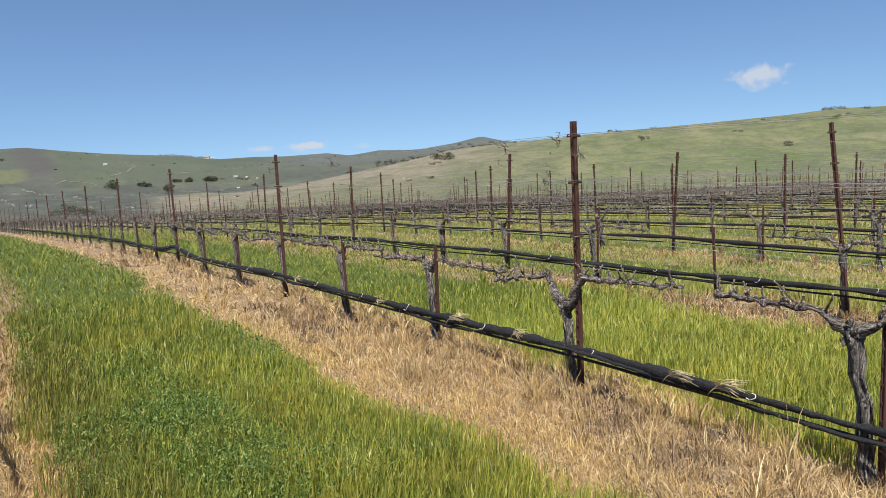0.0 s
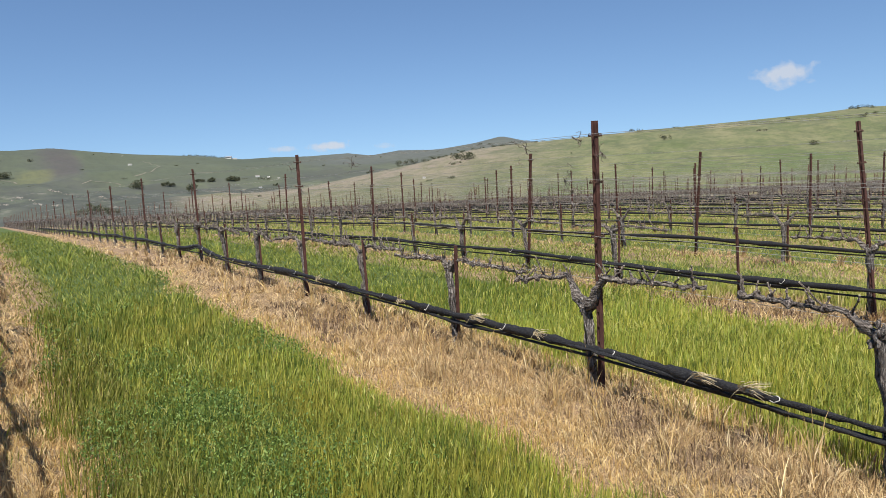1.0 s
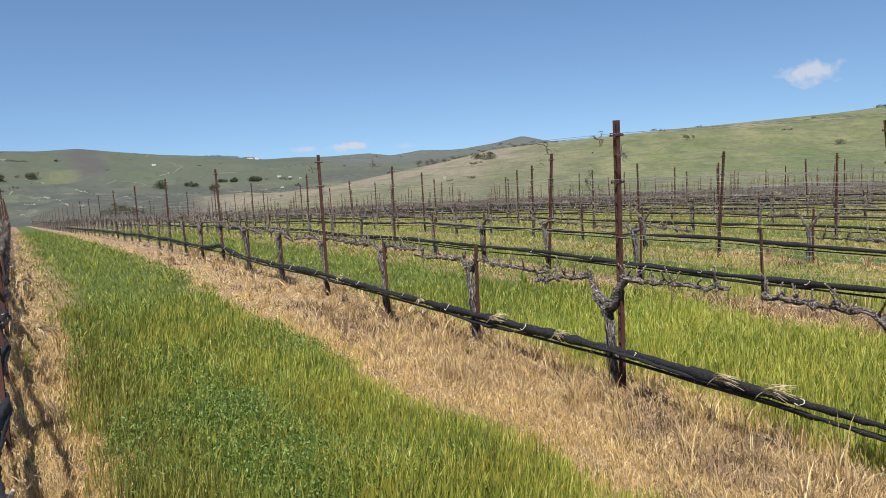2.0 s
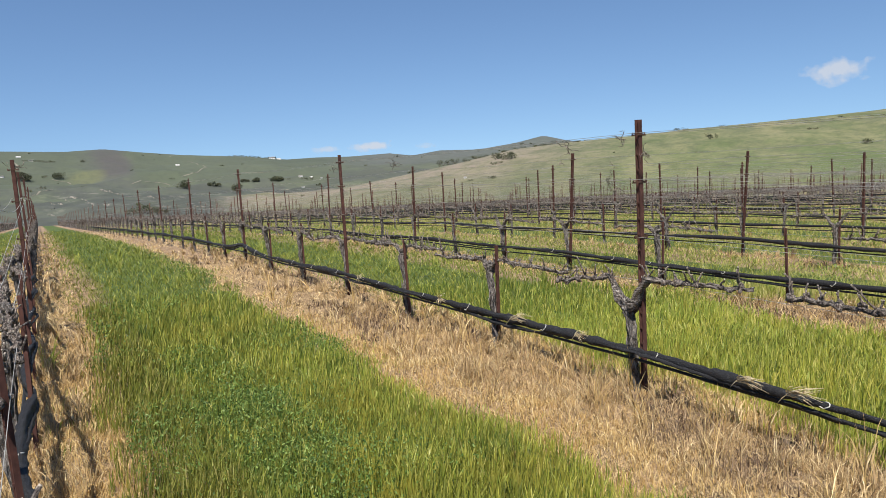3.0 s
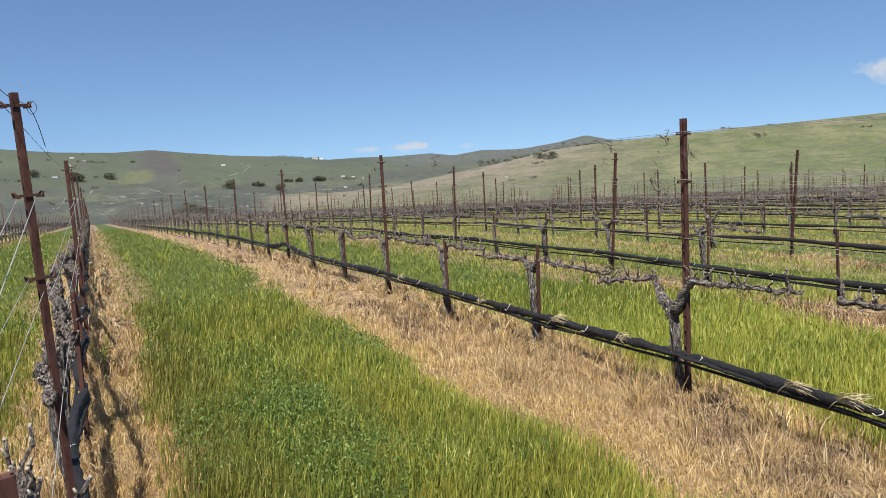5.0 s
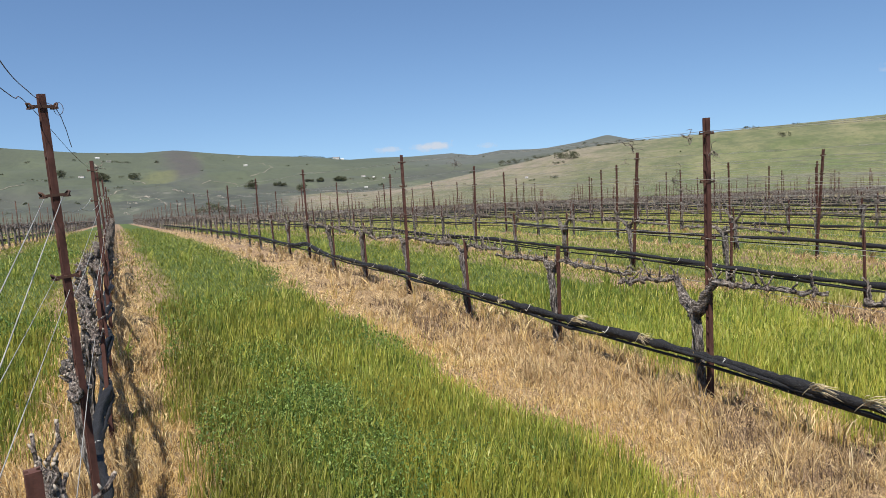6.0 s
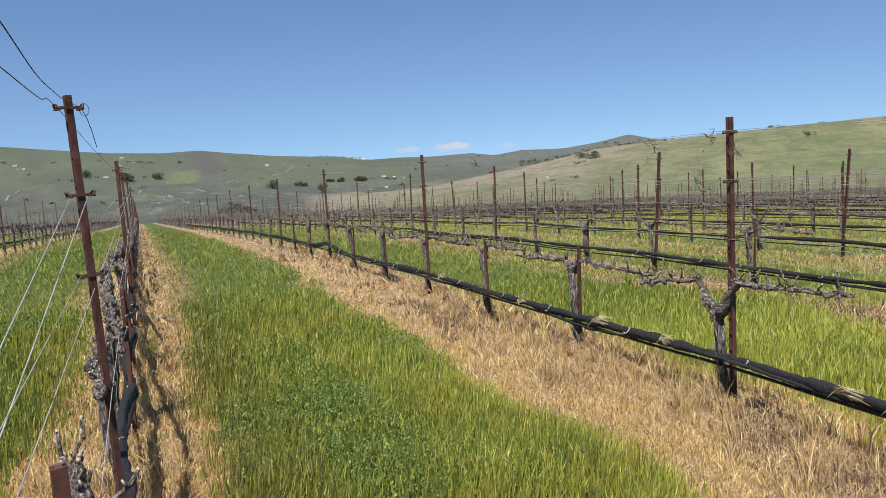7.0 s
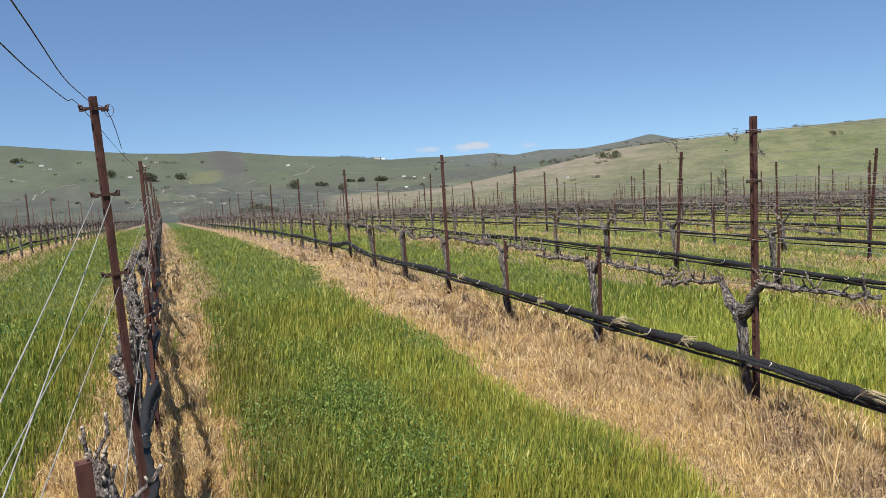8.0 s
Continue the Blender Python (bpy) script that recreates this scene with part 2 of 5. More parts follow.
NET = make_net()
HOSE = make_plain("drip_hose", (0.022, 0.021, 0.021), 0.5, 0.0, 0.3, 20)
TIE = make_plain("white_tie", (0.62, 0.60, 0.55), 0.7)
WIRE = make_plain("galvanised_wire", (0.46, 0.44, 0.40), 0.5, 0.2, 0.45, 8)
GREEN_STOPS = ((0.0, (0.055, 0.080, 0.017)), (0.35, (0.150, 0.195, 0.033)), (0.7, (0.265, 0.29, 0.048)), (1.0, (0.50, 0.46, 0.13)))
GREEN = make_blade("green_grass", GREEN_STOPS, (0.40, 0.345, 0.058), 0.7, 0.4, 1.6, clump=(0.100, 0.165, 0.038))
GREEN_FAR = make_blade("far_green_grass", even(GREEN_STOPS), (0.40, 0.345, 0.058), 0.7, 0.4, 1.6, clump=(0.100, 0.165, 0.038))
RIPE_STOPS = ((0.0, (0.14, 0.18, 0.028)), (0.35, (0.31, 0.355, 0.052)), (0.7, (0.46, 0.46, 0.074)), (1.0, (0.70, 0.61, 0.20)))
RIPE = make_blade("ripening_grass", RIPE_STOPS, (0.24, 0.335, 0.062), 0.55, 0.4, 1.2, clump=(0.47, 0.41, 0.075))
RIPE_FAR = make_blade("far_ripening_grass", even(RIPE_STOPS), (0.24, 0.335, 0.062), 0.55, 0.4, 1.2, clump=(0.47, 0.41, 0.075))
DEEP_STOPS = ((0.0, (0.049, 0.082, 0.016)), (0.4, (0.122, 0.178, 0.031)), (0.75, (0.205, 0.258, 0.045)), (1.0, (0.37, 0.38, 0.10)))
DEEP = make_blade("lush_grass", DEEP_STOPS, (0.145, 0.22, 0.036), 0.5, 0.4, clump=(0.275, 0.275, 0.050))
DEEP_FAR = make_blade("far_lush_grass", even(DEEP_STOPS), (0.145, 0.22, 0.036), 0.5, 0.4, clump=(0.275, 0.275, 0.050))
OLIVE = make_blade("olive_grass", ((0.0, (0.075, 0.085, 0.018)), (0.35, (0.165, 0.18, 0.030)), (0.7, (0.26, 0.255, 0.050)), (1.0, (0.48, 0.41, 0.15))), (0.19, 0.215, 0.036), 0.5, 0.4)
HEAD = make_blade("seed_heads", ((0.0, (0.21, 0.26, 0.045)), (0.5, (0.34, 0.355, 0.065)), (0.85, (0.47, 0.45, 0.11)), (1.0, (0.64, 0.57, 0.22))), (0.30, 0.35, 0.07), 0.45, 0.4, clump=(0.24, 0.30, 0.055))
PALE = make_blade("pale_grass", ((0.0, (0.27, 0.28, 0.065)), (0.5, (0.45, 0.42, 0.13)), (1.0, (0.66, 0.57, 0.26))), (0.36, 0.38, 0.09), 0.45, 0.4, clump=(0.28, 0.32, 0.065))
DEAD = make_blade("dead_weeds", ((0.0, (0.066, 0.042, 0.028)), (0.5, (0.19, 0.125, 0.078)), (1.0, (0.46, 0.34, 0.21))), (0.15, 0.098, 0.064), 0.5, 0.1, 3.0)
DRY_HEAD = make_blade("bleached_awns", ((0.0, (0.62, 0.50, 0.30)), (1.0, (0.85, 0.75, 0.52))), (0.7, 0.6, 0.4), 0.3, 0.3)
WEED = make_blade("broad_weeds", ((0.0, (0.045, 0.085, 0.018)), (0.5, (0.125, 0.205, 0.040)), (1.0, (0.34, 0.43, 0.12))), (0.105, 0.185, 0.045), 0.5, 0.4)
STRAW = make_blade("dry_straw", ((0.0, (0.21, 0.130, 0.058)), (0.3, (0.49, 0.330, 0.138)), (0.75, (0.67, 0.485, 0.213)), (1.0, (0.84, 0.69, 0.40))), (0.57, 0.375, 0.15), 0.55, 0.25, 1.6)
BROWN = make_blade("brown_straw", ((0.0, (0.150, 0.100, 0.055)), (0.35, (0.40, 0.275, 0.138)), (0.75, (0.57, 0.415, 0.205)), (1.0, (0.82, 0.67, 0.41))), (0.42, 0.28, 0.14), 0.5, 0.2, 2.2)


def make_thatch():
    """A mat of fallen straw: crossed fibres with dark gaps, ashen in the hollows."""
    m = Mat("straw_thatch", 0.95)
    fibre = m.math("MAXIMUM", m.noise(m.coords("Position", (1, .12, 1), 35), 130, 3, 0.6), m.noise(m.coords("Position", (.12, 1, 1), 20), 130, 3, 0.6))
    c = m.ramp(fibre, (0.45, (0.10, 0.068, 0.042)), (0.56, (0.36, 0.25, 0.132)), (0.69, (0.60, 0.44, 0.23)))
    c = m.mix(m.ramp(m.noise(m.coords("Position"), 3.2, 5, 0.65), (0.48, 0.0), (0.64, 0.5)), c, (0.29, 0.195, 0.115))
    return m.colour(c).bump(fibre, 1.0, 0.02).m


THATCH = make_thatch()
GROUND = make_ground()


# ---- meshes ----
class Geo:
    """Collects rings, tubes and boxes into one mesh."""

    def __init__(self):
        self.v, self.f, self.tips = [], [], []

    def tip(self, pts, radii, n=5):
        """A tube that takes the mesh's second material."""
        first = len(self.f)
        self.tube(pts, radii, n)
        self.tips += range(first, len(self.f))

    def tube(self, pts, radii, n=8, seed=0, lump=0.0, cap=True):
        pts = [Vector(p) for p in pts]
        rng = random.Random(seed)
        ridge = [1 + lump * rng.uniform(-1, 1) for _ in range(n)]
        base, side = len(self.v), None
        for i, p in enumerate(pts):
            d = (pts[min(i + 1, len(pts) - 1)] - pts[max(i - 1, 0)]).normalized()
            side = d.orthogonal().normalized() if side is None else (side - d * side.dot(d)).normalized()
            up = d.cross(side)
            for k in range(n):
                a = math.tau * k / n + (0.05 * i if lump else 0)
                r = radii[i] * (ridge[k] + (lump * 0.7 * rng.uniform(-1, 1) if lump else 0))
                self.v.append(p + (side * math.cos(a) + up * math.sin(a)) * r)
        for i in range(len(pts) - 1):
            for k in range(n):
                a, b = base + i * n + k, base + i * n + (k + 1) % n
                self.f.append((a, b, b + n, a + n))
        if cap:
            self.f.append(tuple(base + k for k in range(n))[::-1])
            self.f.append(tuple(base + (len(pts) - 1) * n + k for k in range(n)))
        return self

    def box(self, c, size, turn=0.0):
        b = len(self.v)
        ct, st = math.cos(turn), math.sin(turn)
        for i in range(8):
            dx, dy, dz = [(s / 2) * (1 if i >> k & 1 else -1) for k, s in enumerate(size)]
            self.v.append(Vector((c[0] + dx * ct - dy * st, c[1] + dx * st + dy * ct, c[2] + dz)))
        self.f += [tuple(b + i for i in q) for q in ((0, 2, 3, 1), (4, 5, 7, 6), (0, 1, 5, 4), (2, 6, 7, 3), (0, 4, 6, 2), (1, 3, 7, 5))]
        return self

    def extrude(self, outline, z0, z1, lean=(0, 0)):
        b, n = len(self.v), len(outline)
        for z in (z0, z1):
            self.v += [Vector((x + lean[0] * z, y + lean[1] * z, z)) for x, y in outline]
        self.f += [(b + i, b + (i + 1) % n, b + n + (i + 1) % n, b + n + i) for i in range(n)]
        self.f += [tuple(range(b + n - 1, b - 1, -1)), tuple(range(b + n, b + 2 * n))]
        return self

    def mesh(self, name, material, smooth=True):
        me = bpy.data.meshes.new(name)
        me.from_pydata([tuple(p) for p in self.v], [], self.f)
        me.polygons.foreach_set("use_smooth", [smooth] * len(self.f))
        me.materials.append(material)
        if self.tips:
            me.materials.append(BUD)
            for q in self.tips:
                me.polygons[q].material_index = 1
        return me


def part(name, geo, material, parent, label="", smooth=True):
    ob = new(name, geo if isinstance(geo, bpy.types.Mesh) else geo.mesh(name, material, smooth))
    ob.parent = parent
    return tagged(ob, label)


def sheet(name, verts, faces_4, faces_3, material, smooth=True):
    """One mesh from numpy arrays of quads and triangles."""
    me = bpy.data.meshes.new(name)
    n4, n3 = len(faces_4), len(faces_3)
    me.vertices.add(len(verts))
    me.vertices.foreach_set("co", np.asarray(verts, np.float32).ravel())
    me.loops.add(n4 * 4 + n3 * 3)
    me.polygons.add(n4 + n3)
    me.loops.foreach_set("vertex_index", np.concatenate([np.asarray(faces_4, np.int32).ravel(), np.asarray(faces_3, np.int32).ravel()]))
    me.polygons.foreach_set("loop_start", np.concatenate([np.arange(n4) * 4, n4 * 4 + np.arange(n3) * 3]).astype(np.int32))
    me.polygons.foreach_set("use_smooth", np.full(n4 + n3, smooth))
    me.update(calc_edges=True)
    me.materials.append(material)
    return me


# ---- the lie of the land ----
def field(x, y):
    """Height of the vineyard's slope."""
    x, y = np.asarray(x, float), np.asarray(y, float)
    return -0.04 * (x - 3.6) - 0.285 * np.logaddexp(0, (y - 15) / 6)


# bearings (degrees from +y, clockwise) and the height of each crest, as a part of its distance
FAR_CREST = ((-180, .03), (-90, .05), (-40, .07), (-20, .06), (-9.7, .0555), (-4.3, .0446), (-1.7, .0395), (2.2, .036), (4.6, .0374), (7.1, .0313), (10, .0253), (14.4, .0193),
             (17.5, .0121), (19.8, .0128), (22.5, .0114), (25.6, .0127), (27.4, .0080), (29.6, .0128), (32.7, .0109), (35.7, .0172), (37.8, .0244), (39.6, .0162), (43, .008), (180, .01))
NEAR_CREST = ((-180, -.06), (5, -.062), (15.6, -.0426), (18.5, -.0386), (24.6, -.0238), (30.9, -.0067), (35.5, .0084), (39.5, .0131), (44.4, .0167), (48.6, .0206), (54.8, .0241),
              (60.4, .0278), (63.2, .0316), (66.1, .0302), (80, .036), (120, .02), (180, -.05))
EYE = 1.75


def land(r, az):
    """Height of the ground at a distance and a bearing."""
    r, az = np.asarray(r, float), np.asarray(az, float)
    x, y = r * np.sin(np.radians(az)), r * np.cos(np.radians(az))
    base = field(np.clip(x, -60, 400), np.clip(y, -60, 400))
    rough = np.array([noise.fractal(Vector((a / 90.0, b / 90.0, 3.1)), 0.9, 2.1, 5) for a, b in zip(x.ravel(), y.ravel())]).reshape(r.shape)
    folds = np.array([noise.ridged_multi_fractal(Vector((a / 420.0, b / 420.0, 7.7)), 0.9, 2.1, 4, 1.0, 2.0) for a, b in zip(x.ravel(), y.ravel())]).reshape(r.shape) - 1.2
    step = lambda a, b: (lambda t: t * t * (3 - 2 * t))(np.clip((r - a) / (b - a), 0, 1))
    near = np.interp(az, *zip(*NEAR_CREST))
    edge = (base - EYE) / np.maximum(r, 1)
    t = np.clip((r - 175) / 305, 0, 1)
    hill = EYE + r * (edge + (near - edge) * np.sin(t * math.pi / 2) ** 1.15) - np.maximum(0, r - 480) * 0.16
    hill += rough * np.clip((r - 185) / 150, 0, 1) * np.clip((440 - r) / 120, 0, 1) * 2.0
    far = np.interp(az, *zip(*FAR_CREST))
    e = np.interp(r, (0, 230, 330, 600, 1000), (-.075, -.068, -.056, -.036, -.018))
    e = e + (far - e) * step(800, 1900)
    valley = EYE + r * e + rough * np.clip((r - 300) / 300, 0, 1) * np.clip((1750 - r) / 300, 0.04, 1) * 6 + folds * 15 * np.clip((r - 640) / 400, 0, 1) * np.clip((1800 - r) / 500, 0, 1) - np.maximum(0, r - 1950) * 0.05
    out = np.where(r < 175, base, np.maximum(hill, valley))
    return np.where(r < 215, base + (np.maximum(hill, valley) - base) * step(175, 215), out)


GRID = {}


def make_land():
    az = np.concatenate([np.arange(-180, -24, 4.0), np.arange(-24, 78, 0.4), np.arange(78, 180, 4.0)])
    r = np.concatenate([[0.4, 1.0], np.geomspace(1.6, 170, 70), np.linspace(173, 620, 75), np.geomspace(635, 1960, 60), np.geomspace(2050, 4600, 10)])
    rr, aa = np.meshgrid(r, az, indexing="ij")
    zz = land(rr, aa)
    GRID.update(r=r, az=az, z=zz)
    co = np.stack([rr * np.sin(np.radians(aa)), rr * np.cos(np.radians(aa)), zz], -1).reshape(-1, 3)
    n, m = len(r), len(az)
    i, j = np.meshgrid(np.arange(n - 1), np.arange(m), indexing="ij")
    a, b = i * m + j, i * m + (j + 1) % m
    quads = np.stack([a, a + m, b + m, b], -1).reshape(-1, 4)
    co = np.vstack([co, [[0, 0, float(field(0, 0))]]])
    tip = len(co) - 1
    k = np.arange(m)
    tris = np.stack([np.full(m, tip), k, (k + 1) % m], -1)
    ob = new("ground", sheet("ground", co, quads, tris, GROUND))
    return tagged(ob, "sloping vineyard ground running out to green hills", "ground", kind="structure")


make_land()


def surface(x, y):
    """Height of the built ground mesh at a place."""
    r, az = math.hypot(x, y), math.degrees(math.atan2(x, y))
    i = min(max(int(np.searchsorted(GRID["r"], r)) - 1, 0), len(GRID["r"]) - 2)
    j = min(max(int(np.searchsorted(GRID["az"], az)) - 1, 0), len(GRID["az"]) - 2)
    u = (r - GRID["r"][i]) / (GRID["r"][i + 1] - GRID["r"][i])
    v = (az - GRID["az"][j]) / (GRID["az"][j + 1] - GRID["az"][j])
    z = GRID["z"]
    return float((z[i, j] * (1 - v) + z[i, j + 1] * v) * (1 - u) + (z[i + 1, j] * (1 - v) + z[i + 1, j + 1] * v) * u)


# ---- the vineyard ----
VINE_GAP, POST_EVERY = 1.83, 3


def row_x(i):
    return {1: 7.50, 2: 11.18, 3: 14.80}.get(i, ROW_ONE + ROW_GAP * i)


def row_y(i):
    """Where the first post of a row stands along it."""
    return {-1: 3.0, 0: 3.6, 1: 3.62, 2: 3.16, 3: 3.03}.get(i, 3.3 + 0.5 * math.sin(i * 2.3))


def ground_at(x, y):
    return float(field(x, y))


C_SECTION = [(-.017, -.017), (.017, -.017), (.017, -.010), (.008, -.006), (.008, .006), (.017, .010), (.017, .017), (-.017, .017), (-.017, .010), (-.008, .006), (-.008, -.006), (-.017, -.010)]


def make_post(height, clips=(.10, .42, .80), slim=1.0):
    """A tall rusted trellis post with notched flanges and wire clips."""
    ob = tagged(new("trellis_post"), "tall rusted steel trellis post with wire clips", "post", "trellis posts")
    g = Geo().extrude([(k * slim, l * slim) for k, l in C_SECTION], -0.3, height)
    z = 0.1
    while z < height - 0.05:
        for s in (-1, 1):
            g.box((s * .0175 * slim, 0, z), (.005, .016 * slim, .014))
        z += 0.11
    part("post_body", g, RUST, ob, smooth=False)
    for z in [height - down for down in clips]:
        c = Geo().box((0, -.020 * slim, z), (.094, .005, .010)).box((0, .020 * slim, z), (.084, .004, .007))
        for s in (-1, 1):
            c.tube([(s * .038, -.02, z - .004), (s * .048, -.012, z + .010), (s * .050, .008, z + .012), (s * .040, .022, z - .002)], [.004] * 4, 5)
            c.box((s * .04, 0, z - .006), (.014, .044, .005))
        part("clip", c, RUST_DARK, ob, smooth=False)
    return ob


def make_stake(height):
    """A short rusted vine stake with punched knobs down its face."""
    ob = tagged(new("vine_stake"), "short rusted steel stake beside a vine trunk", "stake", "vine stakes")
    g = Geo().extrude([(k * .72, l * .72) for k, l in C_SECTION], -0.25, height)
    z = 0.12
    while z < height - 0.05:
        g.box((-.015, 0, z), (.004, .010, .010))
        z += 0.09
    part("stake_body", g, RUST, ob, smooth=False)
    return ob


def wander(p, q, n, amount, rng):
    """A crooked line from p to q."""
    p, q = Vector(p), Vector(q)
    out = []
    off = Vector((0, 0, 0))
    for i in range(n + 1):
        t = i / n
        if 0 < i < n:
            off = off * 0.55 + Vector([rng.uniform(-1, 1) * amount for _ in range(3)])
        else:
            off = Vector((0, 0, 0))
        out.append(p.lerp(q, t) + off)
    return out


def knob(geo, at, r, rng, n=7):
    """A rounded lump of old wood."""
    d = Vector([rng.uniform(-1, 1) for _ in range(3)]).normalized() * r
    at = Vector(at)
    geo.tube([at - d * 1.5, at - d * .6, at + d * .4, at + d * 1.3], [r * .4, r * .8, r * .9, r * .3], n, rng.random(), .34)


def spur_geo(geo, at, rng, size, fine=True, wild=False):
    """One pruned spur: a knuckle with one to three short canes, pale where they were cut."""
    at = Vector(at)
    k = rng.uniform(.8, 1.45)
    if fine:
        knob(geo, at + Vector((0, 0, .004)), .019 * k, rng)
        for _ in range(rng.choice((1, 2, 2, 3))):
            knob(geo, at + Vector((rng.uniform(-.018, .018), rng.uniform(-.022, .022), rng.uniform(-.012, .026))), .011 * rng.uniform(.8, 1.4), rng, 6)
    else:
        geo.tube([at + Vector((0, 0, -.018)), at + Vector((rng.uniform(-.008, .008), rng.uniform(-.01, .01), .010)), at + Vector((0, 0, .034))], [.012 * k, .021 * k, .010 * k], 4, rng.random(), .35, False)
    for _ in range(rng.choice((1, 1, 2, 2)) if wild else rng.choice((1, 1, 2, 2, 3))):
        aim = (rng.uniform(-.75, .75), rng.uniform(-.9, .9), rng.uniform(.1, 1.2)) if wild else (rng.uniform(-.6, .6), rng.uniform(-.8, .8), rng.uniform(.5, 1.3))
        tip = Vector(aim).normalized() * size * rng.choice((.25, .35, .5, .7, .95) if wild else (.4, .55, .7, .9, 1.1)) * rng.uniform(.8, 1.2)
        a = at + Vector((0, 0, .012))
        p = [a + tip * t + Vector([rng.uniform(-.008, .008) for _ in range(3)]) * (t > 0) for t in (0, .35, .7, 1)]
        geo.tube(p if fine else p[::3], [.0084, .0060, .0052, .0048] if fine else [.0080, .0055], 6 if fine else 3, rng.random(), .2, fine)
        for q in (p[1:3] if fine else ()):
            geo.tube([q - tip * .04, q, q + tip * .05], [.0055, .0064, .0051], 6)
        geo.tip([p[3] - tip * .05, p[3] + tip * .03], [.0050, .0047], 6 if fine else 3)
        if fine and rng.random() < .7:
            b = p[2] + Vector((rng.uniform(-.01, .01), rng.uniform(-.01, .01), .004))
            geo.tip([b, b + Vector((rng.uniform(-.006, .006), 0, .014))], [.0045, .0022])


def make_vine(seed, fine=True, arm_length=1.0, wild=False):
    """An old spur-pruned vine on a two-armed cordon; every seventh one forks low."""
    rng = random.Random(seed)
    ob = tagged(new("grapevine"), "gnarled leafless grapevine pruned to spurs along its cordon", "vine", "grapevines")
    fork = seed % 7 == 0
    head_z, top_z = (.67, .885) if fork else (rng.uniform(.74, .82), rng.uniform(.85, .90))
    foot = (rng.uniform(-.03, .03), rng.uniform(-.03, .06), -.24 if wild else -.06)
    head = (rng.uniform(-.03, .03), rng.uniform(.07, .13) if fine and not wild else rng.uniform(.0, .09), head_z)
    thick = rng.uniform(.020, .024) if wild else rng.uniform(.027, .034)
    line = wander(foot, head, 12, .012, rng)
    swell = [(1.40 - .40 * min(1, i / 3)) * rng.uniform(.9, 1.1) * (1 + .40 * max(0, i - 8) / 4) for i in range(13)]
    trunk = Geo().tube(line, [thick * k * (.84 if fine else 1) for k in swell], 16 if fine else 7, seed, .2)
    if fine:
        # strands of old wood that twist round the trunk, and shreds of loose bark
        twist = rng.uniform(-1.6, 1.6)
        for j in range(4):
            a0 = math.tau * j / 4 + rng.uniform(-.4, .4)
            strand = [p + Vector((math.cos(a0 + twist * i / 12), math.sin(a0 + twist * i / 12), 0)) * thick * k * rng.uniform(.50, .66) for i, (p, k) in enumerate(zip(line, swell))]
            trunk.tube(strand, [thick * k * rng.uniform(.36, .56) for k in swell], 8, seed + j, .25)
        for _ in range(12):
            a, i = rng.uniform(0, math.tau), rng.randrange(1, 10)
            o = Vector((math.cos(a), math.sin(a), 0)) * thick * 1.12
            trunk.tube([line[i] + o, line[i + 1] + o * 1.12, line[min(i + 2, 12)] + o * rng.uniform(1, 1.4)], [.003, .008, .002], 4, seed, .3)
    for _ in range(22 if wild else 13 if fine else 6):
        a, out = rng.uniform(0, math.tau), thick * rng.uniform(.4, 1.05)
        knob(trunk, Vector(head) + Vector((math.cos(a) * out * (1.5 if wild else 1), math.sin(a) * out * 1.3, rng.uniform(-.07, .16 if wild else .06))), rng.uniform(.015, .030) if wild else rng.uniform(.012, .026), rng, 8 if fine else 5)
    part("trunk", trunk, BARK, ob)
    for s in (-1, 1):
        reach = rng.uniform(.80, .95) * arm_length
        a = Vector(head) + Vector((0, s * .01, -.02))
        b = Vector((rng.uniform(-.02, .02), head[1] + s * (rng.uniform(.16, .24) if fork else rng.uniform(.10, .18)), top_z))
        c = Vector((rng.uniform(-.05, .05), s * reach, top_z - rng.uniform(.0, .07)))
        n = 20 if arm_length == 1 else 8
        arm = wander(a, b, 5, .012, rng)[:-1] + wander(b, c, n, .011, rng)
        r = [(.0125 + (.023 if fork else .019) * math.exp(-max(0, i - (2 if fork else 0)) / 3.0)) * rng.uniform(.78, 1.30) for i in range(len(arm))]
        wood = Geo().tube(arm, r, 12 if fine else 5, seed + s, .26)
        if fine:
            wood.tube([p + Vector((rng.uniform(-.008, .008), 0, .006 + rng.uniform(-.01, .01))) for p in arm], [k * rng.uniform(.40, .65) for k in r], 7, seed + s + 9, .3)
        cordon = part("cordon", wood, BARK_ARM, ob)
        i = 2.0 if wild else 4.0
        while i < len(arm) - 1.2:
            k = int(i)
            p = arm[k].lerp(arm[k + 1], i - k)
            one = Geo()
            spur_geo(one, p, rng, .105 if wild else .132, fine, wild)
            part("spur", one, CANE, cordon)
            i += rng.uniform(1.3, 2.3) if wild else rng.uniform(1.3, 4.4) if fine else rng.uniform(1.6, 3.1)
    return ob


def on_row(i, k, lean=(0, 0), turn=0.0, lift=0.0, ahead=0.0, aside=0.0):
    x, y = row_x(i) + aside, row_y(i) + VINE_GAP * k + ahead
    return pose(x, y, ground_at(x, y) + lift, lean[0], lean[1], turn)


NEAR_ROWS = {-2: (-2, 14), -1: (-4, 24), 0: (-4, 26), 1: (-3, 24), 2: (-2, 20), 3: (0, 20), 4: (1, 18), 5: (2, 18), 6: (3, 17), 7: (4, 16)}
FINE = {-1: (-1, 4), 0: (-2, 7), 1: (-1, 4)}
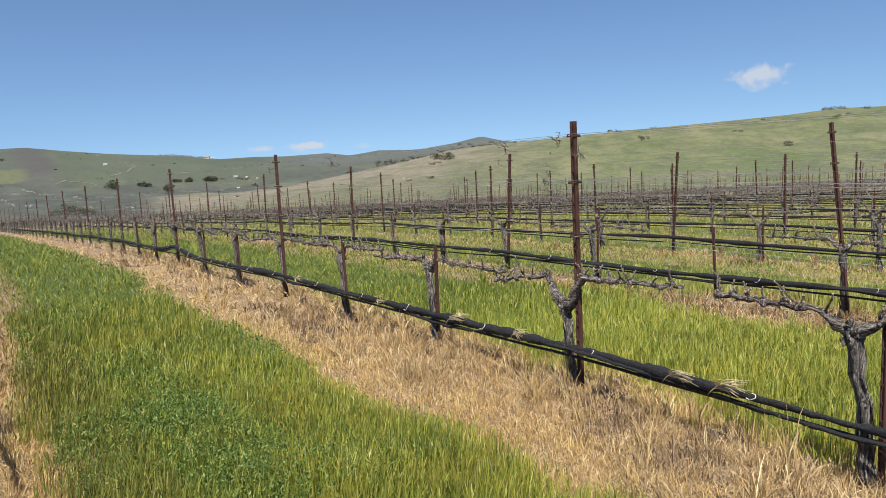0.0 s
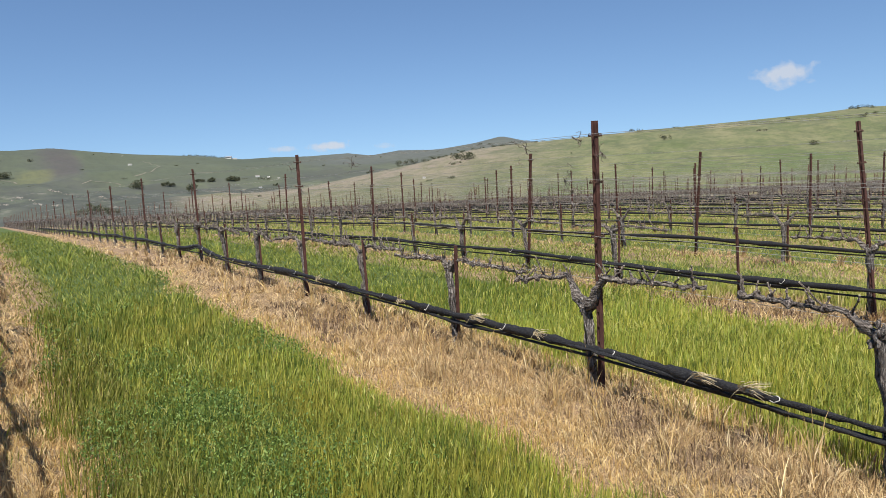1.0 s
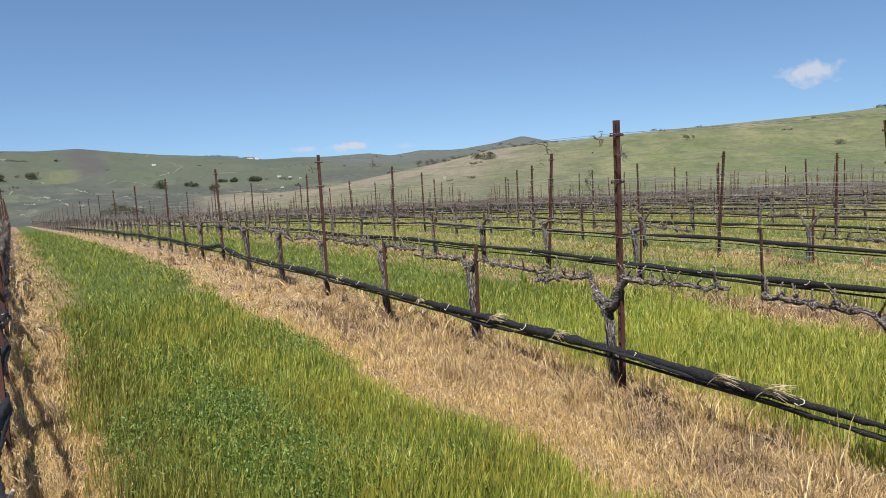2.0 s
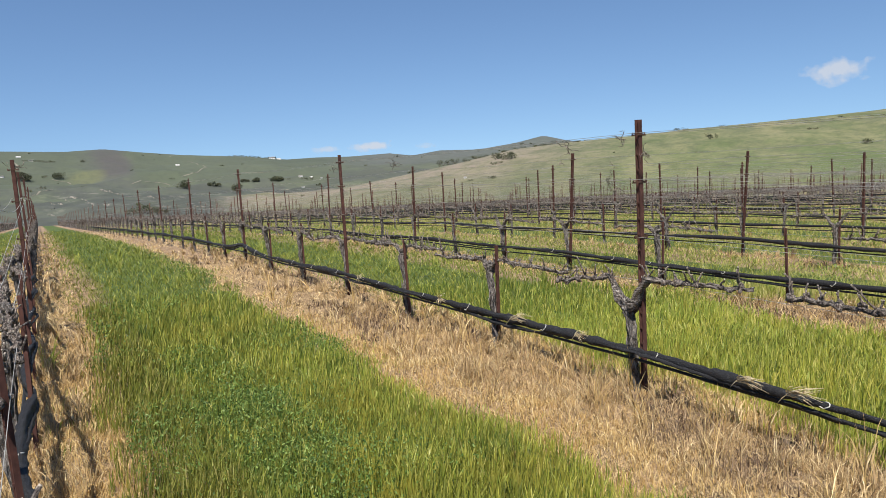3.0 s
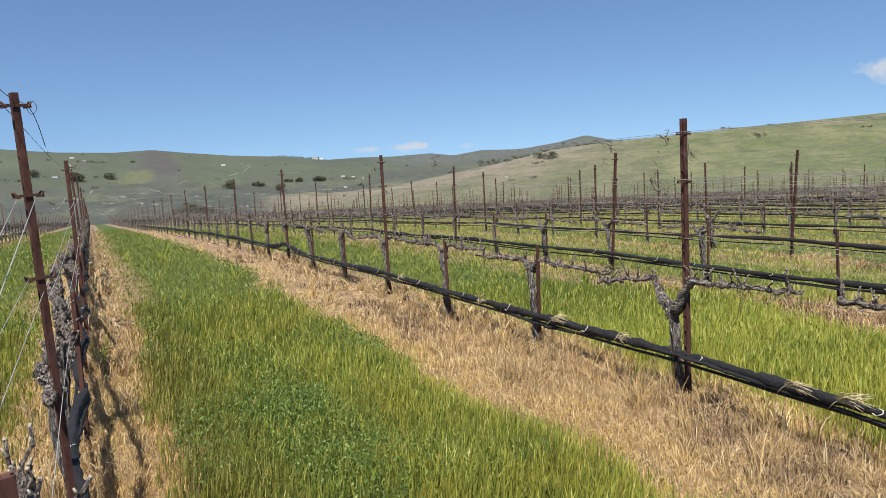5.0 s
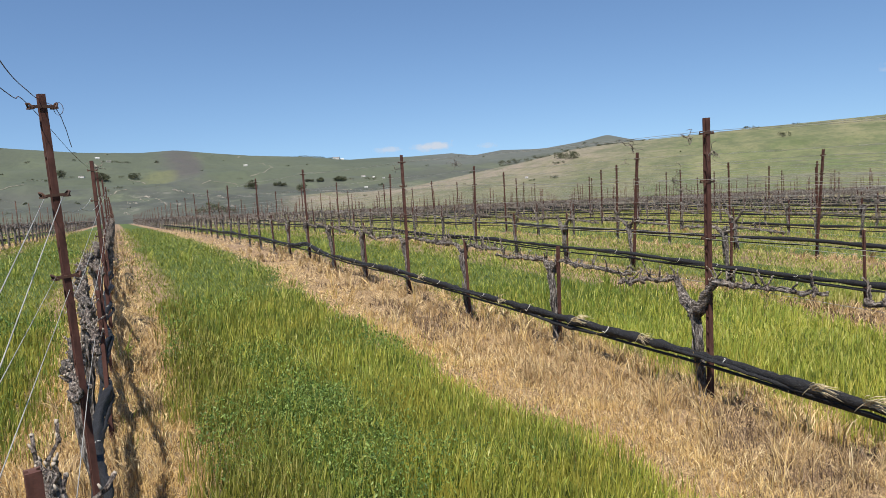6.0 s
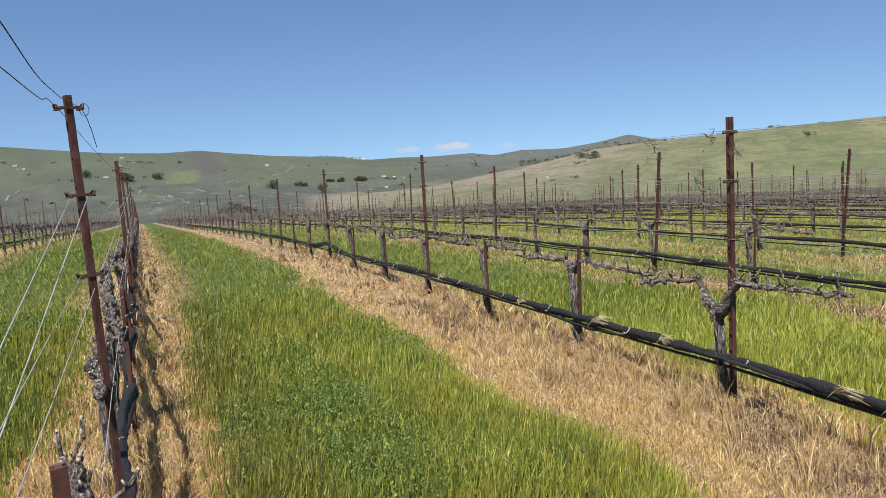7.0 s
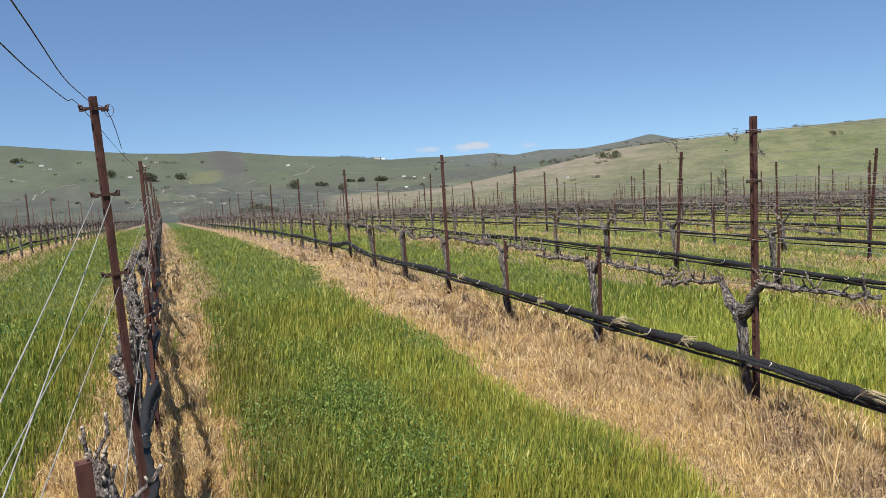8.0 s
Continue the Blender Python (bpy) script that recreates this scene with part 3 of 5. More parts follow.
# leans of single posts, in degrees about x and y
LEANS = {(-1, 0): (0.5, -1.1), (0, 0): (0, 0), (0, 3): (0.3, 0), (0, 6): (-1.5, 0), (0, 9): (2.0, 0), (0, 12): (2, 0), (1, 0): (-6.0, 0), (1, 3): (4.4, 0), (2, 3): (4, 0), (1, 6): (3, 0)}


def plant_rows():
    rng = random.Random(11)
    posts = [make_post(h) for h in (1.98, 1.93, 2.02)]
    taller = make_post(2.085)
    nearest = make_post(1.968, (.045, .363, .665), .70)
    stakes = [make_stake(h) for h in (1.0, 0.94)]
    fine = [make_vine(98 + i) for i in range(7)]
    plain = [make_vine(200 + i, False) for i in range(6)]
    wild = [make_vine(141 + i, True, 1.0, True) for i in range(3)]
    short = {(-1, 0): make_vine(131, True, .46, True), (-1, -1): make_vine(134, True, .44)}
    used = set()

    def place(thing, m):
        if thing.name in used:
            return copy_thing(thing, m)
        used.add(thing.name)
        thing.matrix_basis = m
        return thing

    for i, (k0, k1) in NEAR_ROWS.items():
        for k in range(k0, k1 + 1):
            lean = LEANS.get((i, k), (rng.gauss(0, 1.3), rng.gauss(0, 0.9)))
            if k % POST_EVERY == 0:
                place(nearest if (i, k) == (-1, 0) else taller if (i, k) == (1, 0) else posts[0] if (i, k) in LEANS else rng.choice(posts), on_row(i, k, lean, 24 if (i, k) == (-1, 0) else rng.uniform(-8, 8), aside=-.007 if (i, k) == (-1, 0) else 0))
            else:
                place(rng.choice(stakes), on_row(i, k, lean, rng.uniform(-15, 15), 0.235 if (i, k) == (-1, -1) else 0, {(-1, -1): .14, (0, -1): -.20, (1, 1): -.27, (1, 2): -.18}.get((i, k), 0)))
            lo, hi = FINE.get(i, (1, 0))
            near = lo <= k <= hi
            pick = short[i, k] if (i, k) in short else wild[k % 3] if near and i == -1 else fine[(i * 3 + k) % 7] if near else rng.choice(plain)
            if (i, k) == (1, 1):
                continue  # this vine is gone, its stake still stands
            tilt = (0, -6) if (i, k) == (-1, 0) else (rng.uniform(-3, 3), rng.uniform(-3, 3))
            beside = {(-1, 0): .03, (-1, -1): .0}.get((i, k), -.09 if i == -1 and near else 0)
            place(pick, on_row(i, k, tilt, (0 if near else rng.choice((0, 180))) + rng.uniform(-6, 6), .08 if (i, k) == (-1, -1) else 0, {(-1, 0): .30, (-1, -1): .44, (0, -1): -.15, (1, 2): -.18}.get((i, k), 0), beside))
    for o in posts + stakes + fine + plain + wild:
        if o.name not in used:
            for c in (*o.children_recursive, o):
                bpy.data.objects.remove(c)


plant_rows()


def low_vine(seed, far):
    """A light vine for the far rows: trunk, arms and spurs as one set of faces."""
    rng = random.Random(seed)
    g = Geo()
    top = rng.uniform(.80, .88)
    g.tube(wander((0, 0, -.05), (rng.uniform(-.04, .04), rng.uniform(-.06, .06), top), 2 if far else 3, .02, rng), [.055, .046, .058] if far else [.055, .045, .05, .06], 3 if far else 5, seed, .15, False)
    for s in (-1, 1):
        n = 3 if far else 5
        arm = wander((0, 0, top - .04), (rng.uniform(-.05, .05), s * .9, top + rng.uniform(-.02, .05)), n, .03, rng)
        g.tube(arm, [.042 - .02 * i / n for i in range(n + 1)], 3 if far else 4, seed, .2, False)
        for p in arm[1:]:
            for _ in range(2 if far else 3):
                t = p + Vector((rng.uniform(-.09, .09), rng.uniform(-.12, .12), rng.uniform(.03, .20)))
                w = Vector((rng.uniform(-1, 1), rng.uniform(-1, 1), rng.uniform(-.5, .5))).normalized() * (.014 if far else .011)
                b = len(g.v)
                g.v += [p - w, p + w, t + w * .5, t - w * .5]
                g.f.append((b, b + 1, b + 2, b + 3))
    v = np.array([tuple(p) for p in g.v])
    return v, np.array(g.f)


def low_post(height, half):
    g = Geo().box((0, 0, height / 2 - .05), (half * 2, half * 2, height + .1))
    return np.array([tuple(p) for p in g.v]), np.array(g.f)


def far_rows():
    rng = random.Random(5)
    vines, thin, stake, tall = [low_vine(300 + i, False) for i in range(8)], [low_vine(330 + i, True) for i in range(8)], low_post(1.0, .013), low_post(1.97, .02)
    for i in range(-12, 40):
        x = row_x(i)
        y1 = math.sqrt(max(0, 172 ** 2 - x * x))
        if y1 < 25:
            continue
        n0, n1 = NEAR_ROWS.get(i, (0, -1))
        sets = {"vines": [[], [], 0], "posts": [[], [], 0]}
        first = -6 if -3 <= i <= 3 else max(-2, int(x * .25 / VINE_GAP))
        for k in range(first, int((y1 - row_y(i)) / VINE_GAP)):
            if n0 <= k <= n1 and i in NEAR_ROWS:
                continue
            y = row_y(i) + VINE_GAP * k
            a, c, s, lean = rng.uniform(-.1, .1) + math.pi * rng.randrange(2), 0, 0, rng.gauss(0, .022)
            c, s = math.cos(a), math.sin(a)
            for key, (v, f) in (("vines", rng.choice(vines if math.hypot(x, y) < 45 else thin)), ("posts", tall if k % 3 == 0 else stake)):
                w = np.stack([v[:, 0] * c - v[:, 1] * s + x, v[:, 0] * s + v[:, 1] * c + y + lean * v[:, 2], v[:, 2] + ground_at(x, y)], -1)
                st = sets[key]
                st[0].append(w)
                st[1].append(f + st[2])
                st[2] += len(v)
        for key, name, mat, label in (("vines", "vine_row", BARK, "distant row of leafless grapevines on the slope"), ("posts", "post_row", RUST_DARK, "distant row of rusted trellis posts and stakes")):
            if sets[key][0]:
                ob = new(name, sheet(name, np.vstack(sets[key][0]), np.vstack(sets[key][1]), np.zeros((0, 3), int), mat))
                tagged(ob, label, "vineyard row", kind="stuff")


far_rows()


def along(i, y0, y1, dx, z, sag, step, rng, wob=0.0):
    """Points of a line strung along a row from post to post."""
    pts, y, base = [], y0, row_y(i)
    gap = VINE_GAP * POST_EVERY
    while y <= y1 + 1e-6:
        t = ((y - base) / gap) % 1.0
        n = math.floor((y - base) / gap)
        drop = sag * (0.5 + 0.9 * ((n * 37 + i * 11) % 10) / 10) * 4 * t * (1 - t)
        xx = row_x(i) + dx + wob * rng.uniform(-1, 1)
        pts.append(Vector((xx, y, ground_at(xx, y) + z - drop + wob * rng.uniform(-1, 1))))
        y += step
    return pts


def eased(pts, n=5):
    """A smooth line through the given points."""
    out = []
    for k in range(len(pts) - 1):
        a, b, c, d = pts[max(k - 1, 0)], pts[k], pts[k + 1], pts[min(k + 2, len(pts) - 1)]
        for j in range(n):
            t = j / n
            out.append(b + (c - a) * (.5 * t) + (a * 2 - b * 5 + c * 4 - d) * (.5 * t * t) + (b * 3 - a - c * 3 + d) * (.5 * t ** 3))
    return out + [pts[-1]]


def string_wires():
    rng = random.Random(3)
    for i in range(-3, 14):
        y0, y1 = (-12, 70) if i < 4 else (max(-5, row_x(i) * .2), 80)
        y0 = row_y(i) + VINE_GAP * POST_EVERY * math.floor((y0 - row_y(i)) / (VINE_GAP * POST_EVERY))
        for z, pair, sag in ((1.88, True, .03), (1.56, True, .05), (1.18, True, .04), (0.86, False, .02)):
            for s in ((-1, 1) if pair else (0,)):
                start = row_y(i) if i == -1 and z in (1.56, 1.18) else y0
                if i == -1 and z == 1.88:
                    start = row_y(i) + VINE_GAP * POST_EVERY  # snapped beside the nearest post
                pts = along(i, start, y1, s * .044, z + rng.uniform(-.02, .02), sag, VINE_GAP / (2 if i < 2 else 1), rng)
                thick = .0016 if i < 2 else .0021 + .0002 * max(0, i - 1)
                ob = new("trellis_wire", Geo().tube(pts, [thick] * len(pts), 4 if i == -1 else 3).mesh("trellis_wire", WIRE))
                tagged(ob, "taut galvanised steel wire strung between the trellis posts", "wire", "trellis wires")
    # catch wires let down beside the nearest post
    x, y = row_x(-1), row_y(-1)
    g0 = ground_at(x, y)
    snapped = [Vector((x - .004 + .040 * t, y + .02 + .16 * t, g0 + 1.925 + .02 * t - .16 * t * t)) for t in (0, .12, .25, .5, .75, 1.0)]
    tagged(new("snapped_wire", Geo().tube(snapped, [.0014] * 6, 5).mesh("snapped_wire", RUST_DARK)), "short rusty end of a snapped wire dangling from a clip", "wire")
    knot = [Vector((x + .014 + .016 * math.cos(a), y + .02 + .01 * math.sin(a * 2), g0 + 1.92 + .024 * math.sin(a))) for a in [k * .55 for k in range(14)]]
    tagged(new("wire_knot", Geo().tube(knot, [.0011] * 14, 5).mesh("wire_knot", RUST_DARK)), "twisted knot of wire at a post clip", "wire")
    one = [(.044 - .088, 5.49, 1.86), (-.060, 2.6, 1.875), (-.072, -.035, 1.925), (-.066, -.6, 1.892), (-.060, -1.22, 1.874), (-.050, -1.67, 1.863), (-.045, -3.2, 1.88), (-.045, -5.5, 1.95)]
    two = [(.010, 0, 1.925), (-.025, .035, 1.945), (-.045, -.09, 1.948), (-.036, -.5, 1.922), (-.030, -1.03, 1.903), (-.015, -1.78, 1.910), (0, -3.4, 1.93), (.02, -5.5, 1.98)]
    for line in (one, two):
        pts = eased([Vector((x + dx, y + dy, ground_at(x, y + dy) + z)) for dx, dy, z in line])
        tagged(new("trellis_wire", Geo().tube(pts, [.0013] * len(pts), 5).mesh("trellis_wire", RUST_DARK)), "rusty slack wire running on from a post clip", "wire", "slack wires")
    for dx, y0, z0, x1, z1, r in ((-.003, 0, 1.605, -.318, .325, .0016), (-.062, 0, 1.603, -.138, .81, .0015), (-.060, 0, 1.305, .007, 1.39, .0010), (.10, 5.49, 1.546, -.138, .984, .0012)):
        p, q = Vector((x + dx, y + y0, g0 + z0)), Vector((x + x1, y - 5.5, g0 + z1))
        pts = [p.lerp(q, t / 10) - Vector((0, 0, .012 * math.sin(t * math.pi / 10))) for t in range(11)]
        tagged(new("trellis_wire", Geo().tube(pts, [r] * 11, 6).mesh("trellis_wire", WIRE)), "slack galvanised catch wire let down from a post clip", "wire", "slack wires")


string_wires()


def make_tie(at, r, rng):
    """A pale twist tie round the netting roll."""
    n = 10
    pts = [at + Vector((math.cos(a) * r * 1.0, .02 * math.sin(a * 2) + rng.uniform(-.004, .004), math.sin(a) * r * 1.42)) for a in [1.0 + math.pi * .8 * k / n for k in range(n + 1)]]
    pts.append(pts[-1] + Vector((-.012, .014, .012)))
    return Geo().tube(pts, [.0032] * len(pts), 5, 1, .2)


def hang_nets():
    rng = random.Random(8)
    for i in range(-3, 12):
        side = -.03 if i == -1 else -.06
        y0, y1 = (-10, 62) if i < 4 else (max(-4, row_x(i) * .2), 75)
        step = .055 if i in (-1, 0) else (.18 if i < 3 else .45)
        pts = along(i, y0, y1, side, .37 if i != -1 else .40, .03, step, rng, .004)
        n = 11 if i in (-1, 0) else 6
        fat = .0235 if i != -1 else .024
        rad = [fat * (1.05 + (.12 if i == -1 else .30) * math.sin(p.y * 2.1 + i) * math.sin(p.y * .83) + .16 * math.sin(p.y * 6.3 + i * 2) * math.sin(p.y * 1.7) + rng.uniform(-.13, .13) - .35 * abs(math.cos((p.y - row_y(i)) * math.pi / VINE_GAP)) ** 8) for p in pts]
        for p in pts:
            if i == -1:  # the roll passes beside the posts and stakes
                p.x += .052 * abs(math.cos((p.y - row_y(i)) * math.pi / VINE_GAP)) ** 6
            p.z += .09 * math.exp(-((p.y - row_y(i) - 6 * VINE_GAP) / .7) ** 2) if i == 0 else .02 * math.sin(p.y * .6 + i)
        ob = tagged(new("bird_net"), "black bird netting rolled up and tied along the vine row", "netting", "rolled nets")
        g = Geo().tube(pts, rad, n, i, .24)
        for q in range(len(g.v)):
            c = pts[q // n]
            g.v[q].z = c.z + (g.v[q].z - c.z) * 1.35
        part("roll", g, NET, ob)
        if i in (-1, 0, 1):
            # a loose fold that slips in and out of the roll
            fold = [p + Vector(((.014 if i == -1 else side * .25) + .022 * math.sin(p.y * 3.3), 0, -.028 + .030 * math.sin(p.y * 1.9 + 1))) for p in pts]
            part("fold", Geo().tube(fold, [fat * rng.uniform(.42, .62) for _ in fold], 8, i + 50, .3), NET, ob)
        if i in (-1, 0):
            # broken mesh ends that stand off the roll
            fringe = Geo()
            for p, r in zip(pts, rad):
                if -2 < p.y < 10:
                    for _ in range(5):
                        a = rng.uniform(.2, math.pi - .2)
                        o = Vector((math.cos(a) * r, rng.uniform(-.03, .03), math.sin(a) * r * 1.35))
                        d = o.normalized() * rng.uniform(.006, .022) + Vector((0, rng.uniform(-.012, .012), 0))
                        b = len(fringe.v)
                        fringe.v += [p + o * .95, p + o * .95 + Vector((0, .0025, 0)), p + o + d]
                        fringe.f.append((b, b + 1, b + 2))
            tagged(part("fringe", fringe, NET, ob), kind="stuff")
        if i in (-1, 0, 1):
            y = -3.0
            while y < (16 if i == 0 else 9):
                y += rng.uniform(.55, 1.5)
                j = min(range(len(pts)), key=lambda m: abs(pts[m].y - y))
                part("tie", make_tie(pts[j], rad[j] * 1.05, rng), TIE, ob, "pale twist tie")
        hose_pts = along(i, y0, y1, -.05 if i == -1 else side * .8, .312 if i == 0 else .295, .03, .3 if i < 3 else .9, rng, .003)
        tagged(new("drip_hose", Geo().tube(hose_pts, [.0115] * len(hose_pts), 8 if i < 2 else 5).mesh("drip_hose", HOSE)), "black drip irrigation hose strung low along the row", "hose", "drip hoses")


hang_nets()


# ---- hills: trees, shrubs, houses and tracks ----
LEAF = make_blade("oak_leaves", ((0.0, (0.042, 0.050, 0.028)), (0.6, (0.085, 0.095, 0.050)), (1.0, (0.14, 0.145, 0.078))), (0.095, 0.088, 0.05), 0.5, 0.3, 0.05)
DUST = make_plain("pale_dirt", (0.27, 0.245, 0.19), 0.95, 0, 0.45, 0.03)
ROCK = make_plain("pale_rock", (0.34, 0.31, 0.26), 0.95, 0, 0.6, 0.4)
PLASTER = make_plain("white_plaster", (0.62, 0.60, 0.56), 0.8, 0, 0.1, 0.5)
TILE = make_plain("grey_roof", (0.30, 0.27, 0.25), 0.8, 0, 0.3, 0.5)
GLASS = make_plain("dark_window", (0.03, 0.035, 0.04), 0.15, 0, 0.2, 1.0)
# x, y, height and width of what stands on the hills, fitted to the camera's view
TREES = [(-243, 1553, 11.2, 17.4), (-72, 1345, 14.9, 9.6), (-13, 1291, 16.3, 18.4), (37, 1324, 10.5, 15.7), (177, 1019, 13.1, 9.8), (219, 1050, 6.8, 9.3), (229, 1053, 5.1, 7.7), (193, 796, 13.0, 6.5), (273, 1084, 5.3, 6.2), (279, 1082, 4.4, 5.3),
         (288, 1076, 5.3, 5.3), (293, 1073, 7.0, 6.2), (312, 1063, 7.0, 6.1), (316, 1058, 7.9, 7.0), (321, 1052, 7.0, 6.1)]
HEDGES = [(-233, 1563, 5, 12), (-220, 1553, 6, 16), (-141, 1582, 5, 10), (-112, 1272, 4, 10), (-95, 1270, 5, 15), (-57, 1344, 3.2, 8.5), (-61, 1630, 3.9, 10), (-9, 1561, 3.7, 12), (1, 1548, 3.7, 12), (10, 1545, 4.9, 12), (19, 1539, 4.9, 12), (29, 1532, 4.8, 12),
          (35, 1530, 3.6, 10), (17, 1321, 4.2, 9), (9, 1024, 4.1, 11), (86, 1526, 6, 8.5), (-119, 974, 3.1, 7), (-163, 1007, 3.2, 7), (188, 1182, 2.8, 9.5), (332, 1051, 2.6, 10), (349, 1033, 3.5, 8), (353, 1023, 3.4, 8), (358, 1017, 3.4, 7)]
THICKET = [(47, 425, 4.7), (50, 417, 5.6), (54, 417, 5.6), (56, 408, 4.9), (60, 408, 3.3), (43, 426, 3.0)]
BUSHES = [(220, 326, 4.4, 5.6), (214, 308, 4.2, 5.9), (214, 303, 3.8, 4.7), (202, 302, 1.7, 2.9), (204, 299, 1.4, 4), (159, 239, 1.6, 3.2), (151, 243, 1.1, 2.5), (555, 971, 9.7, 19), (577, 973, 8, 14), (236, 384, 2.5, 5.7), (242, 381, 2.5, 6.4), (281, 234, 2.9, 4.6),
          (133, 397, 1.3, 2.6), (121, 333, 1.1, 2.2), (307, 321, 1.1, 1), (271, 155, 2.2, 3), (311, 204, 1.2, 2), (309, 200, 1.2, 2), (343, 173, 2.1, 3), (356, 174, 1.6, 2.6), (362, 221, 1.3, 2)]
RIDGE_SHRUBS = [(962, 1321, 5.2), (948, 1262, 5.0), (926, 1195, 4.8), (1001, 1256, 5.1), (1064, 1296, 5.3), (299, 354, 1.1), (302, 347, 1.1), (356, 322, 2.3), (338, 300, 1.8), (354, 287, 1.4), (411, 215, 2.2), (399, 203, 2.5), (401, 199, 2.1), (399, 186, 1.7)]
HOUSES = [(-240, 1548, 9.9), (-196, 1497, 9.6), (-186, 1449, 6.9), (-178, 1457, 7), (-43, 1333, 10.6), (-20, 1672, 10.6), (1, 1560, 11.1), (239, 1420, 9.1), (521, 1758, 20), (528, 1732, 11.5), (355, 1060, 8), (360, 1026, 5.2), (370, 1010, 4.3), (258, 764, 4.5), (161, 263, 1.4)]
TRACKS = [
    [(289, 1596), (288, 1499), (283, 1400), (271, 1326), (255, 1294), (224, 1212), (206, 1195)],
    [(290, 1760), (279, 1734), (270, 1694)],
    [(-231, 1309), (-204, 1264), (-183, 1230)],
    [(-142, 984), (-145, 1026), (-139, 1070), (-128, 1132), (-113, 1183)],
    [(-32, 1575), (-21, 1469), (-22, 1419)],
    [(-2, 939), (6, 989), (20, 993)],
    [(125, 1137), (140, 1154)],
    [(144, 1148), (163, 1150), (175, 1129)],
    [(208, 791), (217, 780), (234, 791), (239, 757)],
    [(27, 1313), (43, 1295), (50, 1240)],
    [(294, 1232), (315, 1214), (335, 1197)],
]
# both ends of pale rock faces in the eroded gullies
OUTCROPS = [(69, 951, 73, 940), (75, 941, 86, 934), (44, 860, 37, 760), (37, 691, 38, 600), (29, 860, 31, 740), (10, 753, 18, 677), (6, 556, 9, 549), (90, 873, 97, 827), (103, 813, 111, 794), (79, 546, 81, 532), (35, 911, 39, 901),
            (44, 594, 45, 560), (155, 780, 140, 700), (129, 563, 124, 533), (96, 514, 100, 512), (109, 507, 105, 480)]


def crown_mesh(name, height, wide, low, lumps, leaves, seed):
    """A ragged crown of many small leaf sprays gathered in lumps."""
    rs = np.random.RandomState(seed)
    a = rs.uniform(0, math.tau, lumps)
    out = np.sqrt(rs.rand(lumps)) * wide * .55
    c = np.stack([np.cos(a) * out, np.sin(a) * out, low + (height - low) * rs.uniform(.22, .72, lumps)], -1)
    size = rs.uniform(.75, 1.15, lumps) * min(wide * .54, (height - low) * .38)
    pick = rs.randint(0, lumps, leaves)
    d = rs.normal(size=(leaves, 3))
    d /= np.linalg.norm(d, axis=1)[:, None]
    p = c[pick] + d * (size[pick] * rs.uniform(.55, 1.03, leaves))[:, None] * np.array([1, 1, .85])
    p[:, 2] = np.clip(p[:, 2], low, height)
    a, b = rs.normal(size=(leaves, 3)), rs.normal(size=(leaves, 3))
    k = min(height, wide) * .056
    v = np.stack([p - a * k * .5, p + b * k * .6, p + a * k * .5, p - b * k * .6], 1)
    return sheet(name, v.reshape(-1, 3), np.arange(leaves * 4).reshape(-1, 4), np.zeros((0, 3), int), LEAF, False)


def make_tree(height, wide, seed):
    rng = random.Random(seed)
    ob = tagged(new("oak_tree"), "dark evergreen oak standing alone on a green hillside", "tree", "hill trees")
    g = Geo().tube(wander((0, 0, -1.0), (rng.uniform(-.3, .3), 0, height * .55), 5, height * .02, rng), [height * k for k in (.045, .038, .032, .027, .02, .012)], 7, seed, .1)
    for k in range(4):
        a = math.tau * k / 4 + rng.uniform(-.4, .4)
        g.tube(wander((0, 0, height * rng.uniform(.22, .4)), (math.cos(a) * height * .3, math.sin(a) * height * .3, height * rng.uniform(.5, .75)), 3, height * .02, rng), [height * j for j in (.022, .016, .012, .006)], 5)
    part("trunk", g, BARK, ob)
    part("crown", crown_mesh("crown", height, wide * 1.05, height * .03, 14, 1700, seed), LEAF, ob)
    return ob


def make_shrub(height, wide, seed, name, label, category, group):
    rng = random.Random(seed)
    ob = tagged(new(name), label, category, group)
    for k in range(4):
        a = math.tau * k / 4
        part("stem", Geo().tube(wander((0, 0, -.5), (math.cos(a) * wide * .4, math.sin(a) * wide * .4, height * .6), 3, height * .03, rng), [height * j for j in (.03, .025, .018, .01)], 5), BARK, ob)
    part("crown", crown_mesh("crown", height, wide, -.05 * height, 10, 620, seed), LEAF, ob)
    return ob


def make_house(size, seed):
    rng = random.Random(seed)
    ob = tagged(new("farmhouse"), "small white farmhouse with a low grey gable roof", "house", "hill houses")
    w, d, h = size, size * .7, max(.5, size * .24)
    part("wall", Geo().box((0, 0, h / 2 - .6), (w, d, h + 1.2)), PLASTER, ob, smooth=False)
    roof = Geo()
    roof.v = [Vector(p) for p in ((-w * .54, -d * .58, h), (w * .54, -d * .58, h), (w * .54, d * .58, h), (-w * .54, d * .58, h), (-w * .54, 0, h * 1.5), (w * .54, 0, h * 1.5))]
    roof.f = [(0, 1, 5, 4), (2, 3, 4, 5), (0, 4, 3), (1, 2, 5), (3, 2, 1, 0)]
    part("roof", roof, PLASTER if seed % 2 else TILE, ob, smooth=False)
    for k in (-.3, 0.0, .3):
        part("window", Geo().box((k * w, -d / 2 - .01, h * .5), (w * .07, .06, h * .26)), GLASS, ob, smooth=False)
    return ob


